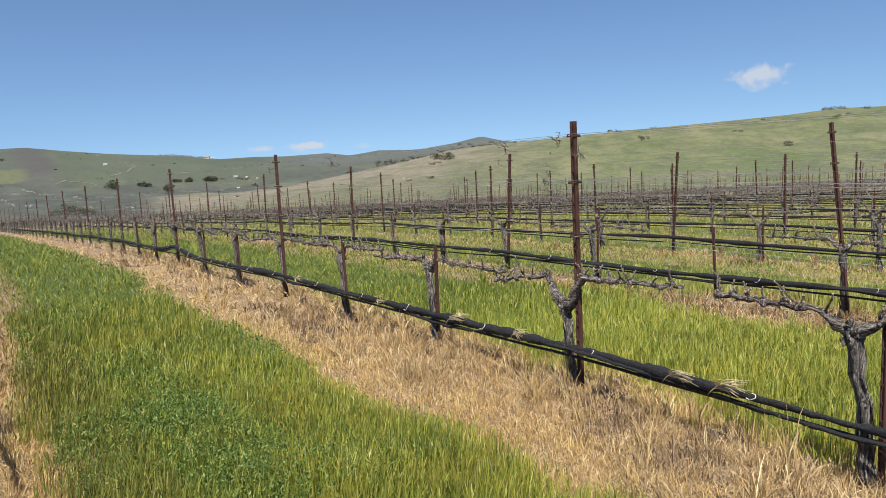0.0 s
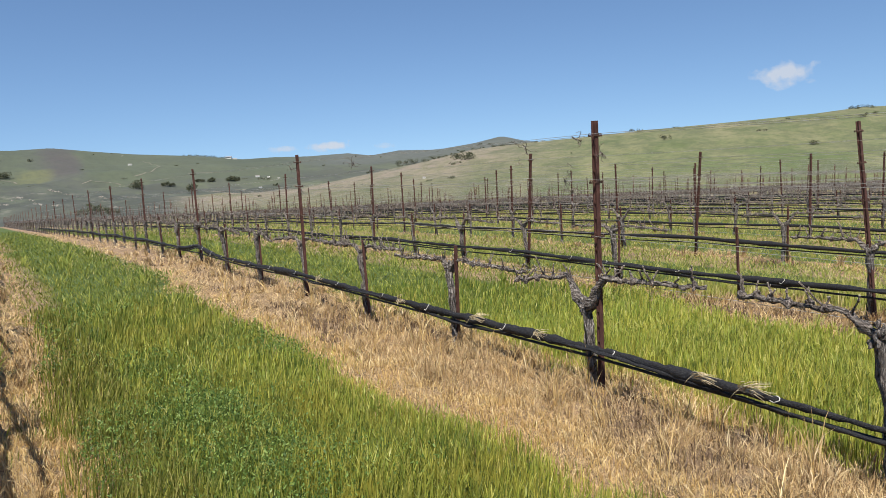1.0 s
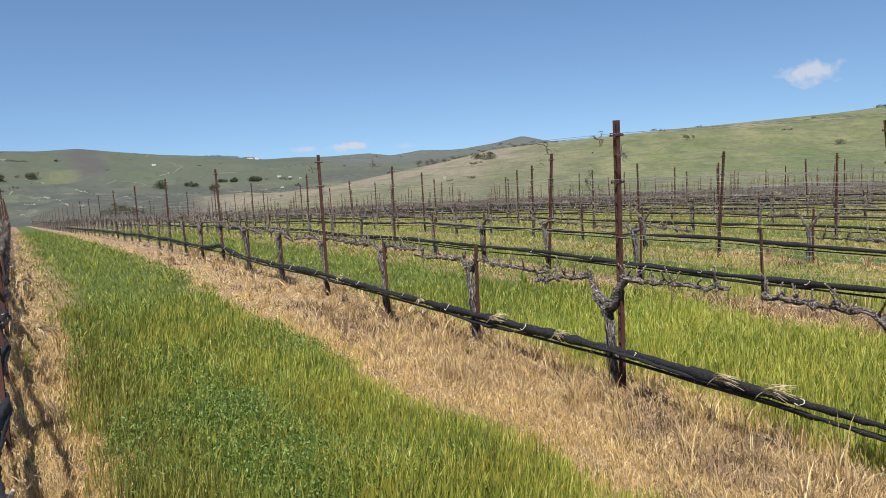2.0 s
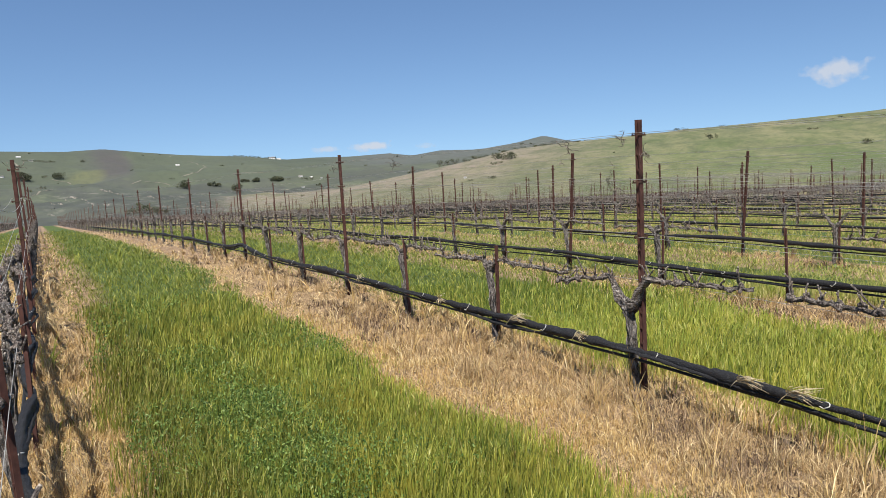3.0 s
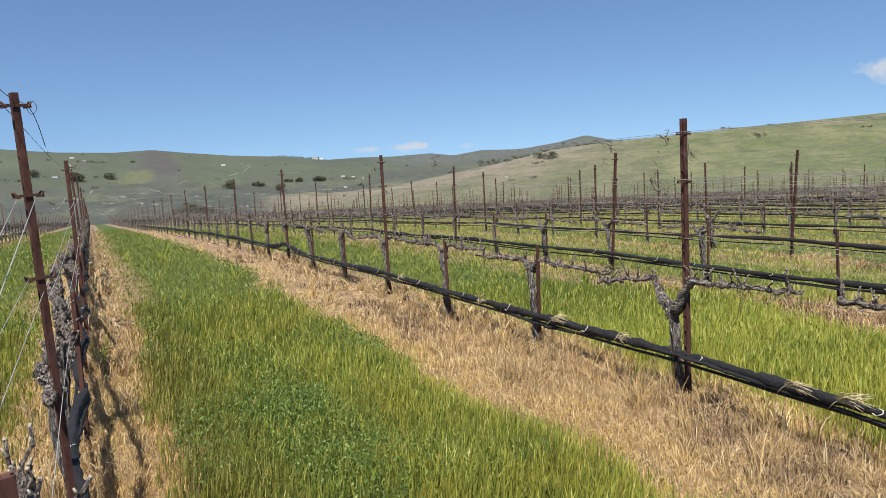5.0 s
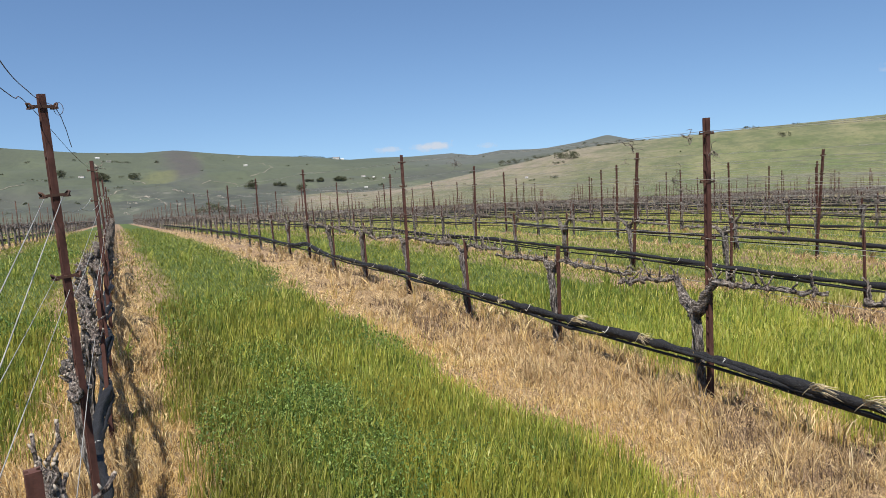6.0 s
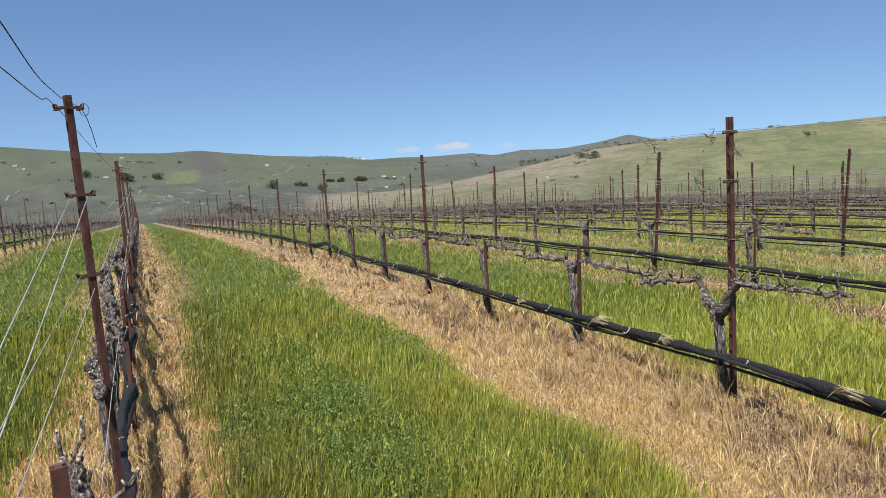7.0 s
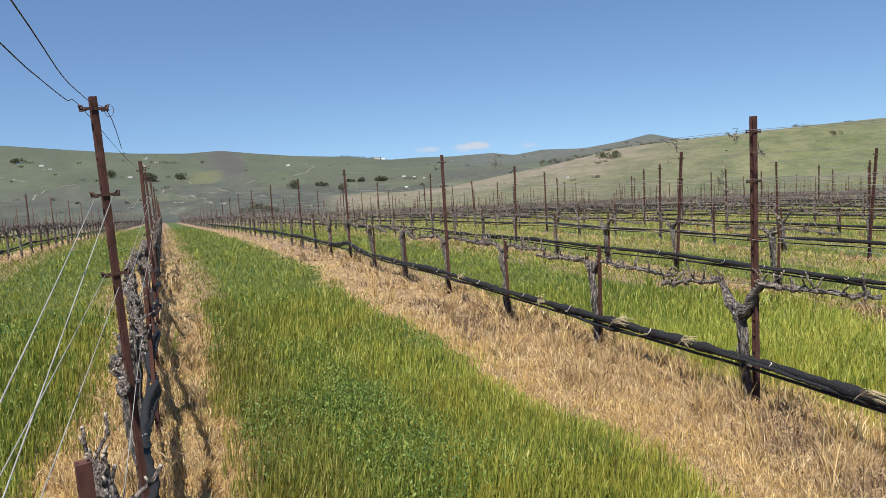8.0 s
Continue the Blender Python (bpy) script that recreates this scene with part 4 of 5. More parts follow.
def dress_hills():
    for n, (x, y, h, w) in enumerate(TREES):
        make_tree(h, w, 40 + n).matrix_basis = pose(x, y, surface(x, y), 0, 0, n * 67)
    for n, (x, y, h, w) in enumerate(HEDGES):
        make_shrub(h, w, 90 + n, "hedge_shrub", "dark clipped shrub in a line on the far hillside", "shrub", "far shrubs").matrix_basis = pose(x, y, surface(x, y), 0, 0, n * 40)
    for n, (x, y, h) in enumerate(THICKET):
        make_shrub(h, h * .8, 120 + n, "willow_thicket", "dense olive-green thicket beyond the end of the vineyard", "shrub", "thicket").matrix_basis = pose(x, y, surface(x, y), 0, 0, n * 40)
    for n, (x, y, h, w) in enumerate(BUSHES):
        make_shrub(h, w, 150 + n, "hill_bush", "dark green bush growing alone on the pasture slope", "bush", "hill bushes").matrix_basis = pose(x, y, surface(x, y), 0, 0, n * 40)
    for n, (x, y, h) in enumerate(RIDGE_SHRUBS):
        make_shrub(h, h * 2.2, 180 + n, "ridge_shrub", "low dark shrub along the crest of the hill", "bush", "ridge shrubs").matrix_basis = pose(x, y, surface(x, y) - .2, 0, 0, n * 40)
    # a line of trees along the far ridge
    rng = random.Random(31)
    for n in range(16):
        b = radians(13.4 + n * .22 + rng.uniform(-.08, .08))
        x, y, h = math.sin(b) * 1870, math.cos(b) * 1870, rng.uniform(3.0, 5.0)
        make_shrub(h, h * rng.uniform(1.6, 2.6), 260 + n, "ridge_tree", "small dark tree in a line along the far ridge", "tree", "ridge trees").matrix_basis = pose(x, y, surface(x, y) - .3, 0, 0, n * 50)
    # low brush along the crest of the near hill
    for n in range(30):
        b, r, h = radians(rng.uniform(31.5, 40.5)), rng.uniform(452, 476), rng.uniform(.7, 1.7)
        x, y = math.sin(b) * r, math.cos(b) * r
        make_shrub(h, h * rng.uniform(1.6, 3.0), 300 + n, "crest_brush", "low grey-green brush on the dry hill crest", "bush", "crest brush").matrix_basis = pose(x, y, surface(x, y) - .1, 0, 0, n * 70)
    # pale rock faces, broken and uneven
    for n, (ax, ay, bx, by) in enumerate(OUTCROPS):
        g, count = Geo(), 9
        for k in range(count):
            t = (k + rng.uniform(-.4, .4)) / (count - 1)
            x, y = ax + (bx - ax) * t + rng.uniform(-1, 1), ay + (by - ay) * t + rng.uniform(-4, 4)
            size = rng.uniform(.3, 1.0) * math.hypot(x, y) / 800
            z = surface(x, y)
            knob(g, (x, y, z), size, rng, 6)
            knob(g, (x + size * 1.5, y, z - size * .3), size * .6, rng, 6)
        tagged(new("rock_outcrop", g.mesh("rock_outcrop", ROCK, False)), "pale broken rock faces in an eroded gully", "rock", kind="stuff")
    for n, (x, y, w) in enumerate(HOUSES):
        make_house(max(w * .75, 1.2), n).matrix_basis = pose(x, y, surface(x, y), 0, 0, math.degrees(math.atan2(-x, y)) + (n * 23) % 30 - 15)
    for track in TRACKS:
        line = []
        for (ax, ay), (bx, by) in zip(track, track[1:]):
            line += [(ax + (bx - ax) * t / 12, ay + (by - ay) * t / 12) for t in range(12)]
        line.append(track[-1])
        v, f = [], []
        for k, (x, y) in enumerate(line):
            (ax, ay), (bx, by) = line[max(k - 1, 0)], line[min(k + 1, len(line) - 1)]
            d = Vector((bx - ax, by - ay, 0)).normalized()
            half = .95 + .15 * math.sin(k * .7)
            for s in (-1, 1):
                px, py = x - d.y * s * half, y + d.x * s * half
                v.append((px, py, surface(px, py) + .35))
            if k:
                f.append((2 * k - 2, 2 * k - 1, 2 * k + 1, 2 * k))
        me = bpy.data.meshes.new("dirt_track")
        me.from_pydata(v, [], f)
        me.materials.append(DUST)
        tagged(new("dirt_track", me), "pale bare dirt track winding up the hillside", "track", kind="structure")


dress_hills()


def scatter_scrub():
    """Countless small dark shrubs dotted over the hills, in one mesh."""
    rs = np.random.RandomState(21)
    verts = []
    for _ in range(60):
        far = rs.rand() < .85
        r, az = (rs.uniform(560, 1850), rs.uniform(-20, 42)) if far else (rs.uniform(225, 470), rs.uniform(26, 76))
        if rs.rand() < .5:
            az, r = round(az / 7) * 7 + rs.normal(0, 1.2), r if not far else round(r / 300) * 300 + rs.normal(0, 45)
        x, y = r * math.sin(radians(az)), r * math.cos(radians(az))
        z, size, n = surface(x, y), (rs.uniform(.8, 2.6) ** 1.1 if far else rs.uniform(.2, .55)), 26
        p = rs.normal(size=(n, 3)) * size * np.array([.75, .75, .38]) + np.array([x, y, z + size * .35])
        a, b = rs.normal(size=(n, 3)) * size * .28, rs.normal(size=(n, 3)) * size * .28
        verts.append(np.stack([p - a, p + b, p + a, p - b], 1).reshape(-1, 3))
    v = np.vstack(verts)
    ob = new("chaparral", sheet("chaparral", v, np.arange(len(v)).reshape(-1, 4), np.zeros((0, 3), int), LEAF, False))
    tagged(ob, "scattered dark chaparral shrubs dotting the hillsides", "shrubs", kind="stuff")


scatter_scrub()


# ---- bits left hanging in the trellis ----
def make_tendrils(seed, size):
    """Dead curled cane ends still tied to a wire."""
    rng = random.Random(seed)
    ob = tagged(new("dead_tendrils"), "curled dead vine tendrils caught on a trellis wire", "twig", "dead tendrils")
    for _ in range(rng.randrange(6, 10)):
        p, d, pts = Vector((0, 0, 0)), Vector([rng.uniform(-1, 1) for _ in range(3)]).normalized(), []
        turn = Vector([rng.uniform(-1, 1) for _ in range(3)])
        for k in range(9):
            pts.append(p.copy())
            d = (d + turn.cross(d) * .25 + Vector([rng.uniform(-.75, .75) for _ in range(3)])).normalized()
            p = p + d * size / 8
        part("tendril", Geo().tube(pts, [.0030 - .0002 * k for k in range(9)], 5), CANE, ob)
    return ob


for n, (ty, tz, size) in enumerate(((7.32, 1.80, .13), (4.30, 1.84, .12), (3.86, 1.57, .13), (3.72, 1.86, .10), (3.50, 1.76, .09), (3.80, 1.50, .12), (8.9, 1.50, .12), (9.2, 1.80, .10))):
    make_tendrils(n, size).matrix_basis = pose(row_x(0) - .05, ty, ground_at(row_x(0), ty) + tz)
for n, (ri, ty, tz, size) in enumerate(((1, 5.6, 1.55, .15), (1, 9.3, 1.84, .14), (2, 6.9, 1.55, .16), (2, 12.0, 1.84, .15), (-1, 8.6, 1.86, .12))):
    make_tendrils(20 + n, size).matrix_basis = pose(row_x(ri) + .04, ty, ground_at(row_x(ri), ty) + tz)


def make_oat(seed):
    """A bent dead stalk with a spray of dry awns, blown against the net."""
    rng = random.Random(seed)
    ob = tagged(new("dry_oat_stalk"), "bleached dry grass stalk bent over the rolled net", "grass stalk", "dry stalks")
    stem = [Vector((-.06 + .02 * t, .08 - .05 * t, -.02 + .08 * t - .02 * t * t)) for t in (0, .35, .7, 1.0)]
    part("stem", Geo().tube(stem, [.0016] * 4, 4), DRY_HEAD, ob)
    for _ in range(22):
        a = stem[-1] + Vector((0, rng.uniform(-.02, .02), rng.uniform(-.02, .01)))
        d = Vector((rng.uniform(-.05, .05), -rng.uniform(.06, .21), rng.uniform(-.03, .07)))
        part("awn", Geo().tube([a, a + d * .5 + Vector((0, 0, .012)), a + d], [.0020, .0028, .0008], 3), DRY_HEAD, ob)
    return ob


for n, ty in enumerate((4.15, 2.68, 2.36, 5.0, 6.3, 8.4)):
    make_oat(n).matrix_basis = pose(row_x(0) - .09, ty, ground_at(row_x(0), ty) + .36, 0, 0, (n * 50) % 40 - 20)


# ---- clouds, far behind the hills ----
def make_cloud(bearing, rise, wide, high, seed, thick):
    m = Mat("cloud", 1.0)
    v = m.coords("Object", (1 / wide, 1 / wide, 1 / wide))
    x, y, z = m.axis(m.coords("Object", (2 / wide, 1, 2 / high)))[:3]
    d = m.math("SQRT", m.math("ADD", m.math("MULTIPLY", x, x), m.math("MULTIPLY", z, z)))
    body = m.math("SUBTRACT", m.math("MULTIPLY_ADD", m.noise(v, 4.2 + seed * .3, 4, 0.52), 1.7, 0.05), d)
    fac = m.math("MULTIPLY", m.ramp(body, (0.05, 0.0), (0.62, 1.0)), thick)
    glow, clear, mixer = m.n.new("ShaderNodeEmission"), m.n.new("ShaderNodeBsdfTransparent"), m.n.new("ShaderNodeMixShader")
    glow.inputs[0].default_value, glow.inputs[1].default_value = (0.85, 0.89, 0.97, 1), 0.48
    m.l.new(fac, mixer.inputs[0])
    m.l.new(clear.outputs[0], mixer.inputs[1])
    m.l.new(glow.outputs[0], mixer.inputs[2])
    m.l.new(mixer.outputs[0], m.n["Material Output"].inputs[0])
    n = 12
    co = [((i / n - .5) * wide * 1.3, 60 * math.cos((i / n - .5) * math.pi) * math.cos((j / n - .5) * math.pi), (j / n - .5) * high * 1.3) for j in range(n + 1) for i in range(n + 1)]
    quads = [(j * (n + 1) + i, j * (n + 1) + i + 1, (j + 1) * (n + 1) + i + 1, (j + 1) * (n + 1) + i) for j in range(n) for i in range(n)]
    a, far = radians(bearing), 4300
    ob = new("cloud", sheet("cloud", np.array(co), np.array(quads), np.zeros((0, 3), int), m.m))
    ob.matrix_basis = pose(math.sin(a) * far, math.cos(a) * far, EYE + far * rise, 0, 0, -bearing)
    return tagged(ob, "small soft white cloud low in the blue sky", "cloud", "clouds", "structure")


make_cloud(58.4, .079, 340, 160, 1, 0.75)
make_cloud(24.3, .0235, 300, 70, 2, 0.8)
make_cloud(20.7, .0225, 240, 45, 3, 0.55)
make_cloud(28.5, .020, 160, 45, 4, 0.35)

# ---- grass and straw ----
RS = np.random.RandomState(4)


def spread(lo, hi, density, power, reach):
    """Random places, dense in the wedge of field the camera sees, thinner beside and behind it."""
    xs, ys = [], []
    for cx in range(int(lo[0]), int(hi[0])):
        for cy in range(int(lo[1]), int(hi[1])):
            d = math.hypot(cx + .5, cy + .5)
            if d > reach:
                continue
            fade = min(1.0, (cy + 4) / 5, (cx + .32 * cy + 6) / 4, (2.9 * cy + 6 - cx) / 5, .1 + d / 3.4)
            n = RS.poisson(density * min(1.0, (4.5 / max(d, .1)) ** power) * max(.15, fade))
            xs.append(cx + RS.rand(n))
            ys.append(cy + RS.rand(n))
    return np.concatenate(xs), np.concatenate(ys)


def off_row(x):
    """Signed distance from the nearest vine row."""
    return (x - ROW_ONE + ROW_GAP * 60.5) % ROW_GAP - ROW_GAP / 2


LATTICE = np.random.RandomState(77).uniform(-1, 1, (8, 128, 128))


def wave(x, y, s, seed):
    """A smooth patchy noise between about -1 and 1; s sets how fast it changes."""
    total, amp = 0.0, 1.0
    for octave in range(3):
        grid = LATTICE[(int(seed) + octave) % 8]
        u, v = x * s * .45 * 2 ** octave + seed * 3.7, y * s * .45 * 2 ** octave + seed * 5.1
        iu, iv = np.floor(u).astype(int), np.floor(v).astype(int)
        fu, fv = u - iu, v - iv
        fu, fv = fu * fu * (3 - 2 * fu), fv * fv * (3 - 2 * fv)
        g = lambda a, b: grid[(iu + a) % 128, (iv + b) % 128]
        total = total + amp * ((g(0, 0) * (1 - fu) + g(1, 0) * fu) * (1 - fv) + (g(0, 1) * (1 - fu) + g(1, 1) * fu) * fv)
        amp *= .5
    return total


def blades(name, x, y, h, w, lean, bend, material, lift=0.0, curl=False):
    """Bent tapering blades, all in one mesh; curled ones droop over at the tip."""
    n = len(x)
    a = RS.rand(n) * math.tau
    sx, sy = np.cos(a) * w / 2, np.sin(a) * w / 2
    b = RS.rand(n) * math.tau
    lx, ly = np.cos(b) * lean * h + bend[0] * h, np.sin(b) * lean * h + bend[1] * h
    z = field(x, y) + lift
    rise = np.sqrt(np.maximum(.06, 1 - np.minimum(.94, (lx ** 2 + ly ** 2) / h ** 2)))
    steps = ((-.02, 0, .6), (.42, .16, 1.0), (.76, .50, .9)) if curl else ((-.02, 0, .8), (.6, .32, 1.0))
    rings = []
    for up, out, wide in steps:
        px, py, pz = x + lx * out, y + ly * out, z + (h * rise * up if up > 0 else up)
        rings += [np.stack([px - sx * wide, py - sy * wide, pz], -1), np.stack([px + sx * wide, py + sy * wide, pz], -1)]
    rings.append(np.stack([x + lx, y + ly, z + h * rise * np.where(lean > .3, .95, 1.0)], -1))
    k = len(rings)
    i = np.arange(n)[:, None] * k
    quads = [i + np.array([[q, q + 1, q + 3, q + 2]]) for q in range(0, k - 3, 2)]
    return sheet(name, np.stack(rings, 1).reshape(-1, 3), np.vstack(quads), i + np.array([[k - 3, k - 2, k - 1]]), material, False)


def leaflets(name, x, y, z, size, ratio, tilt, material):
    """Small pointed oval leaves, tilt 0 flat and 1 upright, all in one mesh."""
    n = len(x)
    a, b = RS.rand(n) * math.tau, RS.rand(n) * math.tau
    along_it = np.stack([np.cos(a) * np.sqrt(1 - tilt ** 2), np.sin(a) * np.sqrt(1 - tilt ** 2), tilt], -1) * size[:, None]
    across = np.stack([np.cos(b), np.sin(b), RS.uniform(-.4, .4, n)], -1) * (size * ratio)[:, None]
    p = np.stack([x, y, field(x, y) + z], -1)
    v = np.stack([p, p + along_it * .45 + across * .5, p + along_it, p + along_it * .45 - across * .5], 1)
    return sheet(name, v.reshape(-1, 3), np.arange(n * 4).reshape(-1, 4), np.zeros((0, 3), int), material, False)


def flecks(name, x, y, z, w, tilt, material):
    """Short leaf tips of a sward that lies further off."""
    size = RS.uniform(.045, .085, len(x)) * far_wide(x, y) ** .25
    return leaflets(name, x, y, z, size, w * .95 / size, tilt, material)


def far_wide(x, y):
    return np.clip(np.hypot(x, y) / 4.2, 1.0, 9.0) ** 0.92


STRAW_LEFT = {-1: .66, 0: 1.12, 1: .66}
STRAW_RIGHT = {-1: .40, 0: .30, 1: .30}


def in_straw(x, y):
    """How far inside the bare sprayed strip under the vines a place lies (above 0: inside)."""
    o, i = off_row(x), np.round((x - ROW_ONE) / ROW_GAP).astype(int)
    left = np.select([i == k for k in STRAW_LEFT], list(STRAW_LEFT.values()), .54)
    right = np.select([i == k for k in STRAW_RIGHT], list(STRAW_RIGHT.values()), .32)
    patchy = np.where(i >= 1, .30 * wave(x, y, .9, 3.0) - .16, 0)  # other rows are half grown over
    left = np.where(i == -1, left - .28 * np.clip((y - 4.4) / 1.6, 0, 1), left)
    return np.where(o < 0, left, right) - np.abs(o) + patchy + (wave(x, y, 1.9, 1.0) * .16 + wave(x, y, 7.0, 2.0) * .10) * np.where(i == -1, .4, 1.0) + wave(x, y, 22.0, 4.0) * .055


def weedy(x, y):
    """Where broad-leaved weeds crowd the grass."""
    return wave(x, y, .9, 4.0) + 1.25 * np.exp(-((x - 1.12) / .27) ** 2 - ((y - 4.4) / 1.5) ** 2) - .68


def hollow(x, y):
    """Worn hollows along the middle of a straw strip (above 0: inside)."""
    deep = wave(x, y, 2.4, 5.0) + .4 * wave(x, y, 9.0, 2.0) - .05
    return np.where((x > 1.5) & (np.abs(off_row(x) + .30) < .50 + .12 * wave(x, y, 5.0, 4.0)), deep, -1.0)


def thatch(x, y):
    """Height of the matted straw above the soil."""
    s = in_straw(x, y)
    lumps = .045 + .055 * wave(x, y, 3.1, 1.0) + .034 * wave(x, y, 9.0, 2.0) + .012 * wave(x, y, 24.0, 3.0) - .03 * np.clip(hollow(x, y) * 2, 0, 1)
    return np.where(s > -.05, np.maximum(lumps * np.clip((s + .05) / .22, 0, 1), .004), -.06)


def lay_thatch():
    for i in (-1, 0, 1):
        xs, ys = np.arange(row_x(i) - 1.5, row_x(i) + .9, .04), np.arange(.6 if i < 1 else 2.0, 15, .04)
        gx, gy = np.meshgrid(xs, ys)
        co = np.stack([gx, gy, field(gx, gy) + thatch(gx, gy)], -1).reshape(-1, 3)
        m = len(xs)
        a = (np.arange(len(ys) - 1)[:, None] * m + np.arange(m - 1)[None, :]).ravel()
        a = a[np.maximum.reduce([co[a + k, 2] - field(co[a + k, 0], co[a + k, 1]) for k in (0, 1, m, m + 1)]) > 0]
        ob = new("straw_mat", sheet("straw_mat", co, np.stack([a, a + 1, a + m + 1, a + m], -1), np.zeros((0, 3), int), THATCH))
        tagged(ob, "lumpy mat of fallen straw under a vine row", "dry grass", kind="stuff")


lay_thatch()


def canopy(x, y):
    """How tall the grass stands."""
    return (.185 + .055 * wave(x, y, .8, 6.0) + .026 * wave(x, y, 5.0, 3.0)) * np.where((x > -.2) & (x < .75), 1.15, 1.0) * (.55 + .45 * np.clip(-in_straw(x, y) / .3, 0, 1))


def sow():
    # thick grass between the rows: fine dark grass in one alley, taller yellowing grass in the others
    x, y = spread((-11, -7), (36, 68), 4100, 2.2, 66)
    s = in_straw(x, y)
    edge = np.clip(-s / .38, 0, 1)
    keep = ((s < 0) & (RS.rand(len(x)) < .25 + .75 * edge)) | ((s < .4) & (wave(x, y, 2.2, 6.0) > -.1) & (RS.rand(len(x)) < .34 * (1 - s / .4)))
    keep &= ~((weedy(x, y) > .35) & (RS.rand(len(x)) < .4))
    x, y = x[keep], y[keep]
    h = canopy(x, y) * RS.uniform(.6, 1.15, len(x))
    w = .0046 * RS.uniform(.55, 1.5, len(x)) * far_wide(x, y)
    sway = RS.uniform(.03, .30, len(x))
    luck, patch = RS.rand(len(x)), wave(x, y, .7, 3.0)
    deep = np.clip(np.where(x > 3.8, (y - 4.8) / 5, np.where(x > -.2, np.maximum((y - 5.5) / 8, .20), .45)) + .3 * wave(x, y, .5, 5.0), 0, np.where(x > 7.6, .3, .68))
    ripe = np.clip(np.where(x > 3.8, .78 - .3 * np.clip((y - 4.5) / 4, 0, 1), np.where(x > -.2, .30 + .16 * np.clip(x - 1.2, 0, 1.2), .2)) + .35 * patch + .30 * wave(x, y, 9.0, 7.0) + .45 * np.exp(-(in_straw(x, y) / .22) ** 2) - .3 * deep - np.where(x < 3.4, .15 * np.clip((y - 8) / 4, 0, 1), 0), .04, 1)
    kind = np.where(luck < deep, 0, np.where(RS.rand(len(x)) < ripe, 2, 1))
    kind = np.where((x > 7.2) & (RS.rand(len(x)) < .58 + .25 * patch), 4, kind)
    kind = np.where((x > -.2) & (x < .85 + .15 * patch) & (y < 14) & (RS.rand(len(x)) < .8), 3, kind)
    near = np.hypot(x, y) < 10.5
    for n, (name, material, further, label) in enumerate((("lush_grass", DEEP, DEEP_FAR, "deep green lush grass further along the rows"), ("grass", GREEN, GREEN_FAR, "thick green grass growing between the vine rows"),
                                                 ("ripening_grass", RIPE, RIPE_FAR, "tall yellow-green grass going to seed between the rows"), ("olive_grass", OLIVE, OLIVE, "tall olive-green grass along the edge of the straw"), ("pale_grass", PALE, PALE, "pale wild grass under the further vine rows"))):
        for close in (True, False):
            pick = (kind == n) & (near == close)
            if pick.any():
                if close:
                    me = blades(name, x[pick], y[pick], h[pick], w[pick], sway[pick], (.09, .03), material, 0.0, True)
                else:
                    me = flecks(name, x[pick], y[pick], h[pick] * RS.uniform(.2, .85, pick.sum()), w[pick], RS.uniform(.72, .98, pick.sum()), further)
                ob = new(name, me)
                tagged(ob, label, "grass", kind="stuff")
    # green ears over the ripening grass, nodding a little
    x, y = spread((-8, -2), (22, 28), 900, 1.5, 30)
    keep = (in_straw(x, y) < -.03) & (RS.rand(len(x)) < np.where(x > 3.8, .75, np.where(x > 1.2, .40, .15)) * (.6 + .5 * wave(x, y, 3.0, 2.0)))
    x, y = x[keep], y[keep]
    ob = new("seed_heads", leaflets("seed_heads", x, y, canopy(x, y) * RS.uniform(.60, .98, len(x)), RS.uniform(.035, .065, len(x)) * far_wide(x, y) ** .4, .15, RS.uniform(.75, .99, len(x)), HEAD))
    tagged(ob, "pale green ears and seed heads above the grass", "grass", kind="stuff")
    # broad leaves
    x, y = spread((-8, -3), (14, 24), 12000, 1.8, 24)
    keep = (in_straw(x, y) < -.1) & (weedy(x, y) + RS.uniform(-.95, .35, len(x)) > .2)
    x, y = x[keep], y[keep]
    ob = new("weeds", leaflets("weeds", x, y, canopy(x, y) * RS.uniform(.15, 1.0, len(x)), RS.uniform(.011, .026, len(x)) * far_wide(x, y) ** .8, .5, RS.uniform(.2, .95, len(x)), WEED))
    tagged(ob, "low broad-leaved green weeds among the grass", "weeds", kind="stuff")
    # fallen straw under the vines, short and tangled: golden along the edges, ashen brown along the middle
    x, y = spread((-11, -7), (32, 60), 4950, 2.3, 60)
    s = in_straw(x, y)
    keep = ((s > -.12) | ((s > -.42) & (RS.rand(len(x)) < .45 * (1 + s / .42)))) & ~((hollow(x, y) > 0) & (RS.rand(len(x)) < .86))
    x, y, s = x[keep], y[keep], s[keep]
    middle = np.clip((s - .22) / .2, 0, 1) * np.where(x < 1.5, .25, .85) + .35 * wave(x, y, 2.6, 4.0)
    brown = RS.rand(len(x)) < middle
    h = RS.uniform(.04, .115, len(x)) * np.where(brown, 1.2, .9) * far_wide(x, y) ** .45
    w = .0036 * RS.uniform(.5, 1.6, len(x)) * far_wide(x, y)
    base = np.maximum(thatch(x, y), 0) - .004
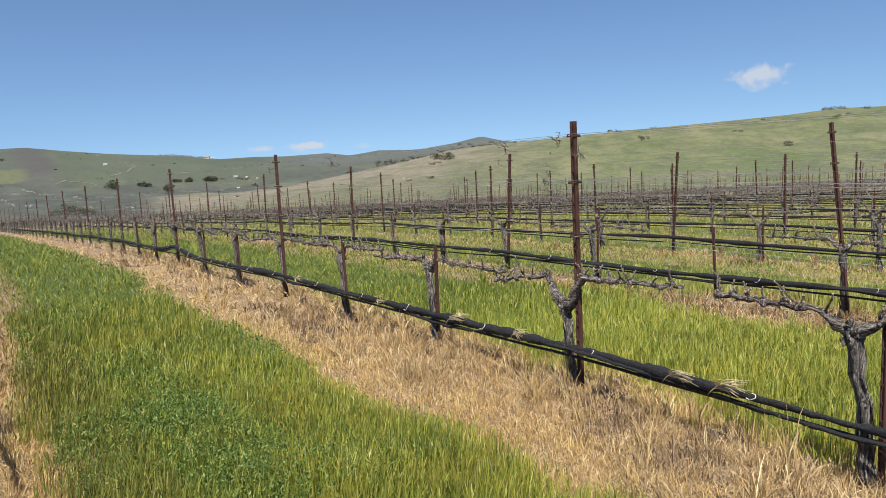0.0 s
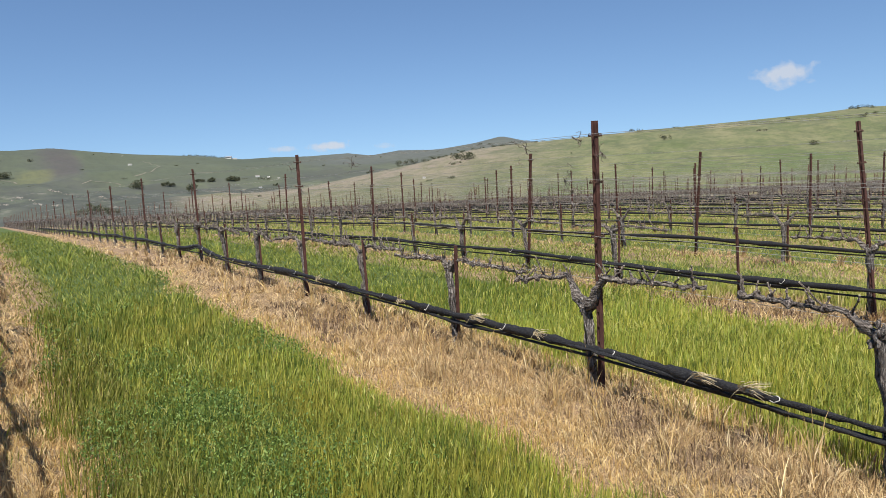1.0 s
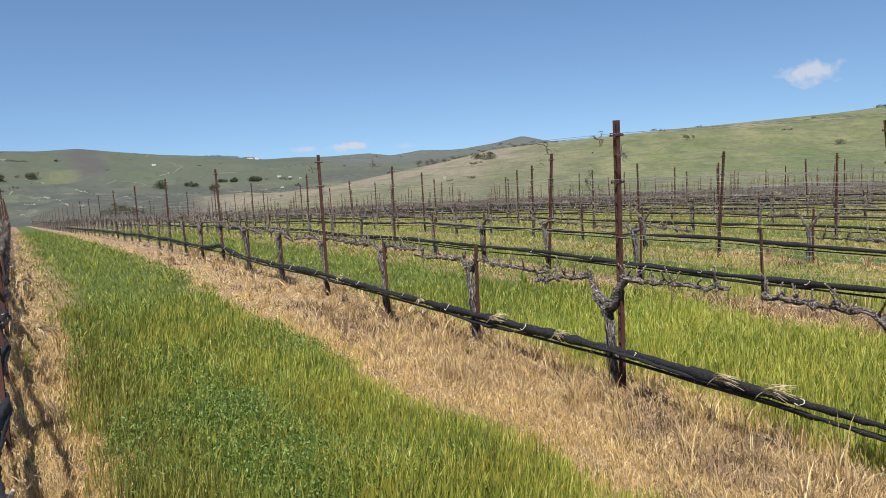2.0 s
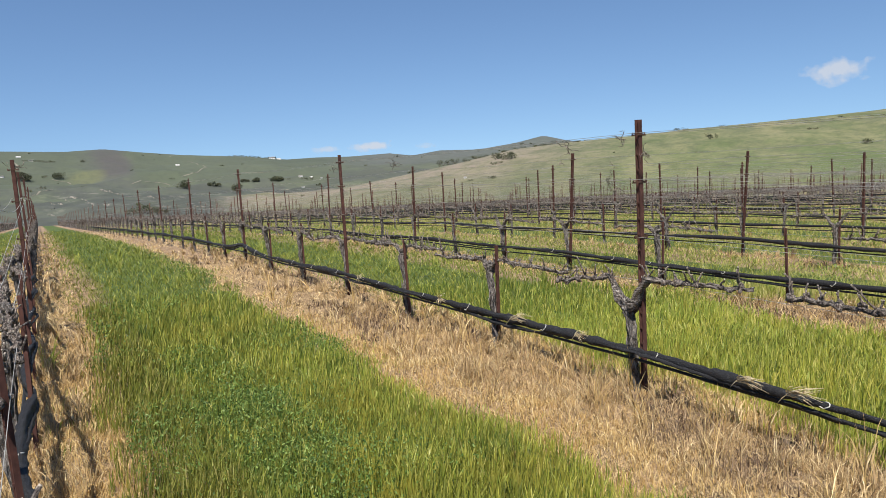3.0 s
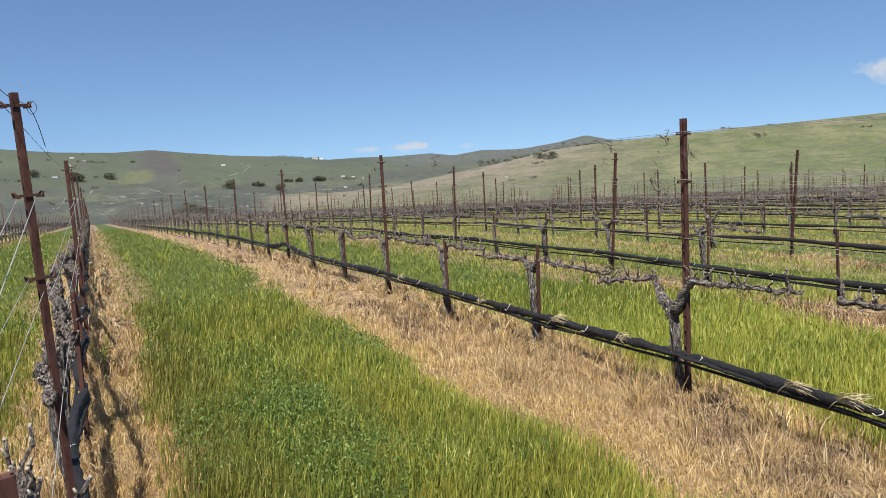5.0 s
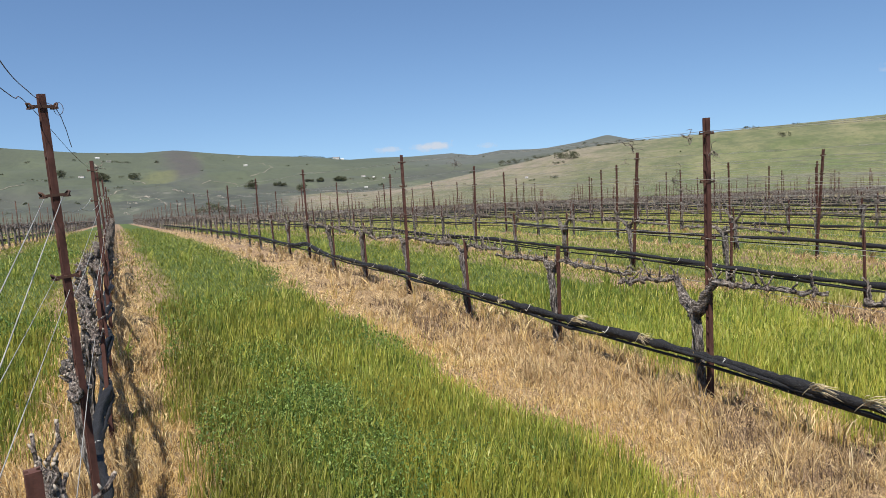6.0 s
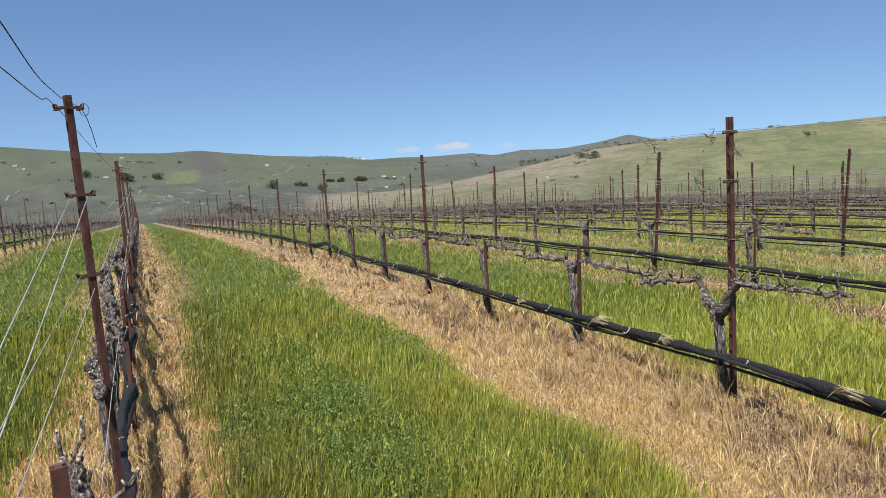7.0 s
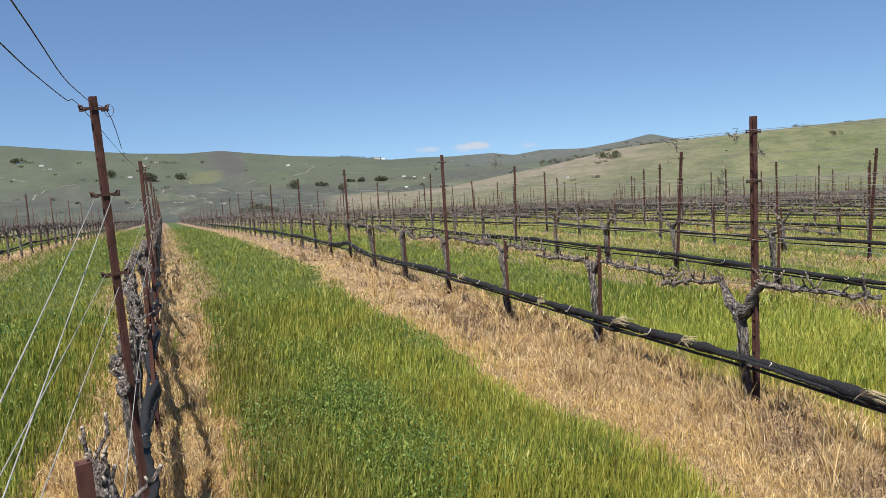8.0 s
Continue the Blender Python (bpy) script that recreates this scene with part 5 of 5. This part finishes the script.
    for name, pick, material, label in (("straw", ~brown, STRAW, "matted golden straw along the edge of a vine row"), ("brown_straw", brown, BROWN, "tangled ashen brown straw under the vines")):
        for close in (True, False):
            some = pick & ((np.hypot(x, y) < 8.5) == close)
            lie = RS.uniform(.25, .97, some.sum())
            ob = new(name, blades(name, x[some], y[some], h[some], w[some], lie, (.03, .03), material, base[some]) if close else flecks(name, x[some], y[some], base[some] + RS.uniform(0, .07, some.sum()), w[some], 1 - lie, material))
            tagged(ob, label, "dry grass", kind="stuff")
    # brittle dead stalks in the hollows
    x, y = spread((-8, -4), (20, 26), 2600, 1.8, 18)
    keep = (hollow(x, y) > .05) & (in_straw(x, y) > .1)
    x, y = x[keep], y[keep]
    ob = new("dead_weeds", blades("dead_weeds", x, y, RS.uniform(.03, .12, len(x)), .0048 * RS.uniform(.5, 1.6, len(x)) * far_wide(x, y), RS.uniform(.2, .95, len(x)), (.0, .0), DEAD, np.maximum(thatch(x, y), 0) - .004))
    tagged(ob, "brittle purple-brown dead weeds in hollows of the straw", "dead weeds", kind="stuff")
    # drooping tufts that stand up out of the mat
    x, y = spread((-8, -3), (17, 22), 28, 1.25, 22)
    keep = (in_straw(x, y) > .05) & (RS.rand(len(x)) < np.where(np.abs(off_row(x)) < .5, 1.0, .3))
    tufts("straw_tufts", x[keep], y[keep], (10, 30), (.09, .24), BROWN, "drooping tufts of dead grass among the straw", "dry grass")
    # taller dead stalks that stand and bow in the straw
    x, y = spread((-2, 1), (8, 14), 5.0, .9, 15)
    keep = (in_straw(x, y) > .25) & (x > 1.5)
    tufts("dry_stalks", x[keep], y[keep], (7, 16), (.24, .40), STRAW, "thin bleached stalks bowing over the straw", "dry grass")
    # wild grass arching out of the sward
    x, y = spread((-6, 1), (8, 20), 1.1, .6, 21)
    keep = in_straw(x, y) < -.25
    tufts("grass_tussocks", np.append(x[keep], (1.59, .67, -.06)), np.append(y[keep], (5.0, 18.8, 7.0)), (14, 30), (.24, .36), HEAD, "pale wild grass arching out of the sward", "grass")


def tufts(name, cx, cy, count, tall, material, label, category):
    """Tufts of long arching blades, each springing from one foot."""
    per = RS.randint(*count, len(cx))
    size = np.repeat(RS.uniform(*tall, len(cx)), per)
    x, y = np.repeat(cx, per) + RS.normal(0, .022, per.sum()), np.repeat(cy, per) + RS.normal(0, .022, per.sum())
    aim = np.repeat(RS.uniform(-.45, .45, (len(cx), 2)), per, axis=0)
    ob = new(name, blades(name, x, y, size * RS.uniform(.6, 1.15, len(x)), .0042 * RS.uniform(.6, 1.4, len(x)) * far_wide(x, y), RS.uniform(.1, .6, len(x)), (aim[:, 0], aim[:, 1]), material, np.maximum(thatch(x, y), 0), True))
    return tagged(ob, label, category, kind="stuff")


sow()
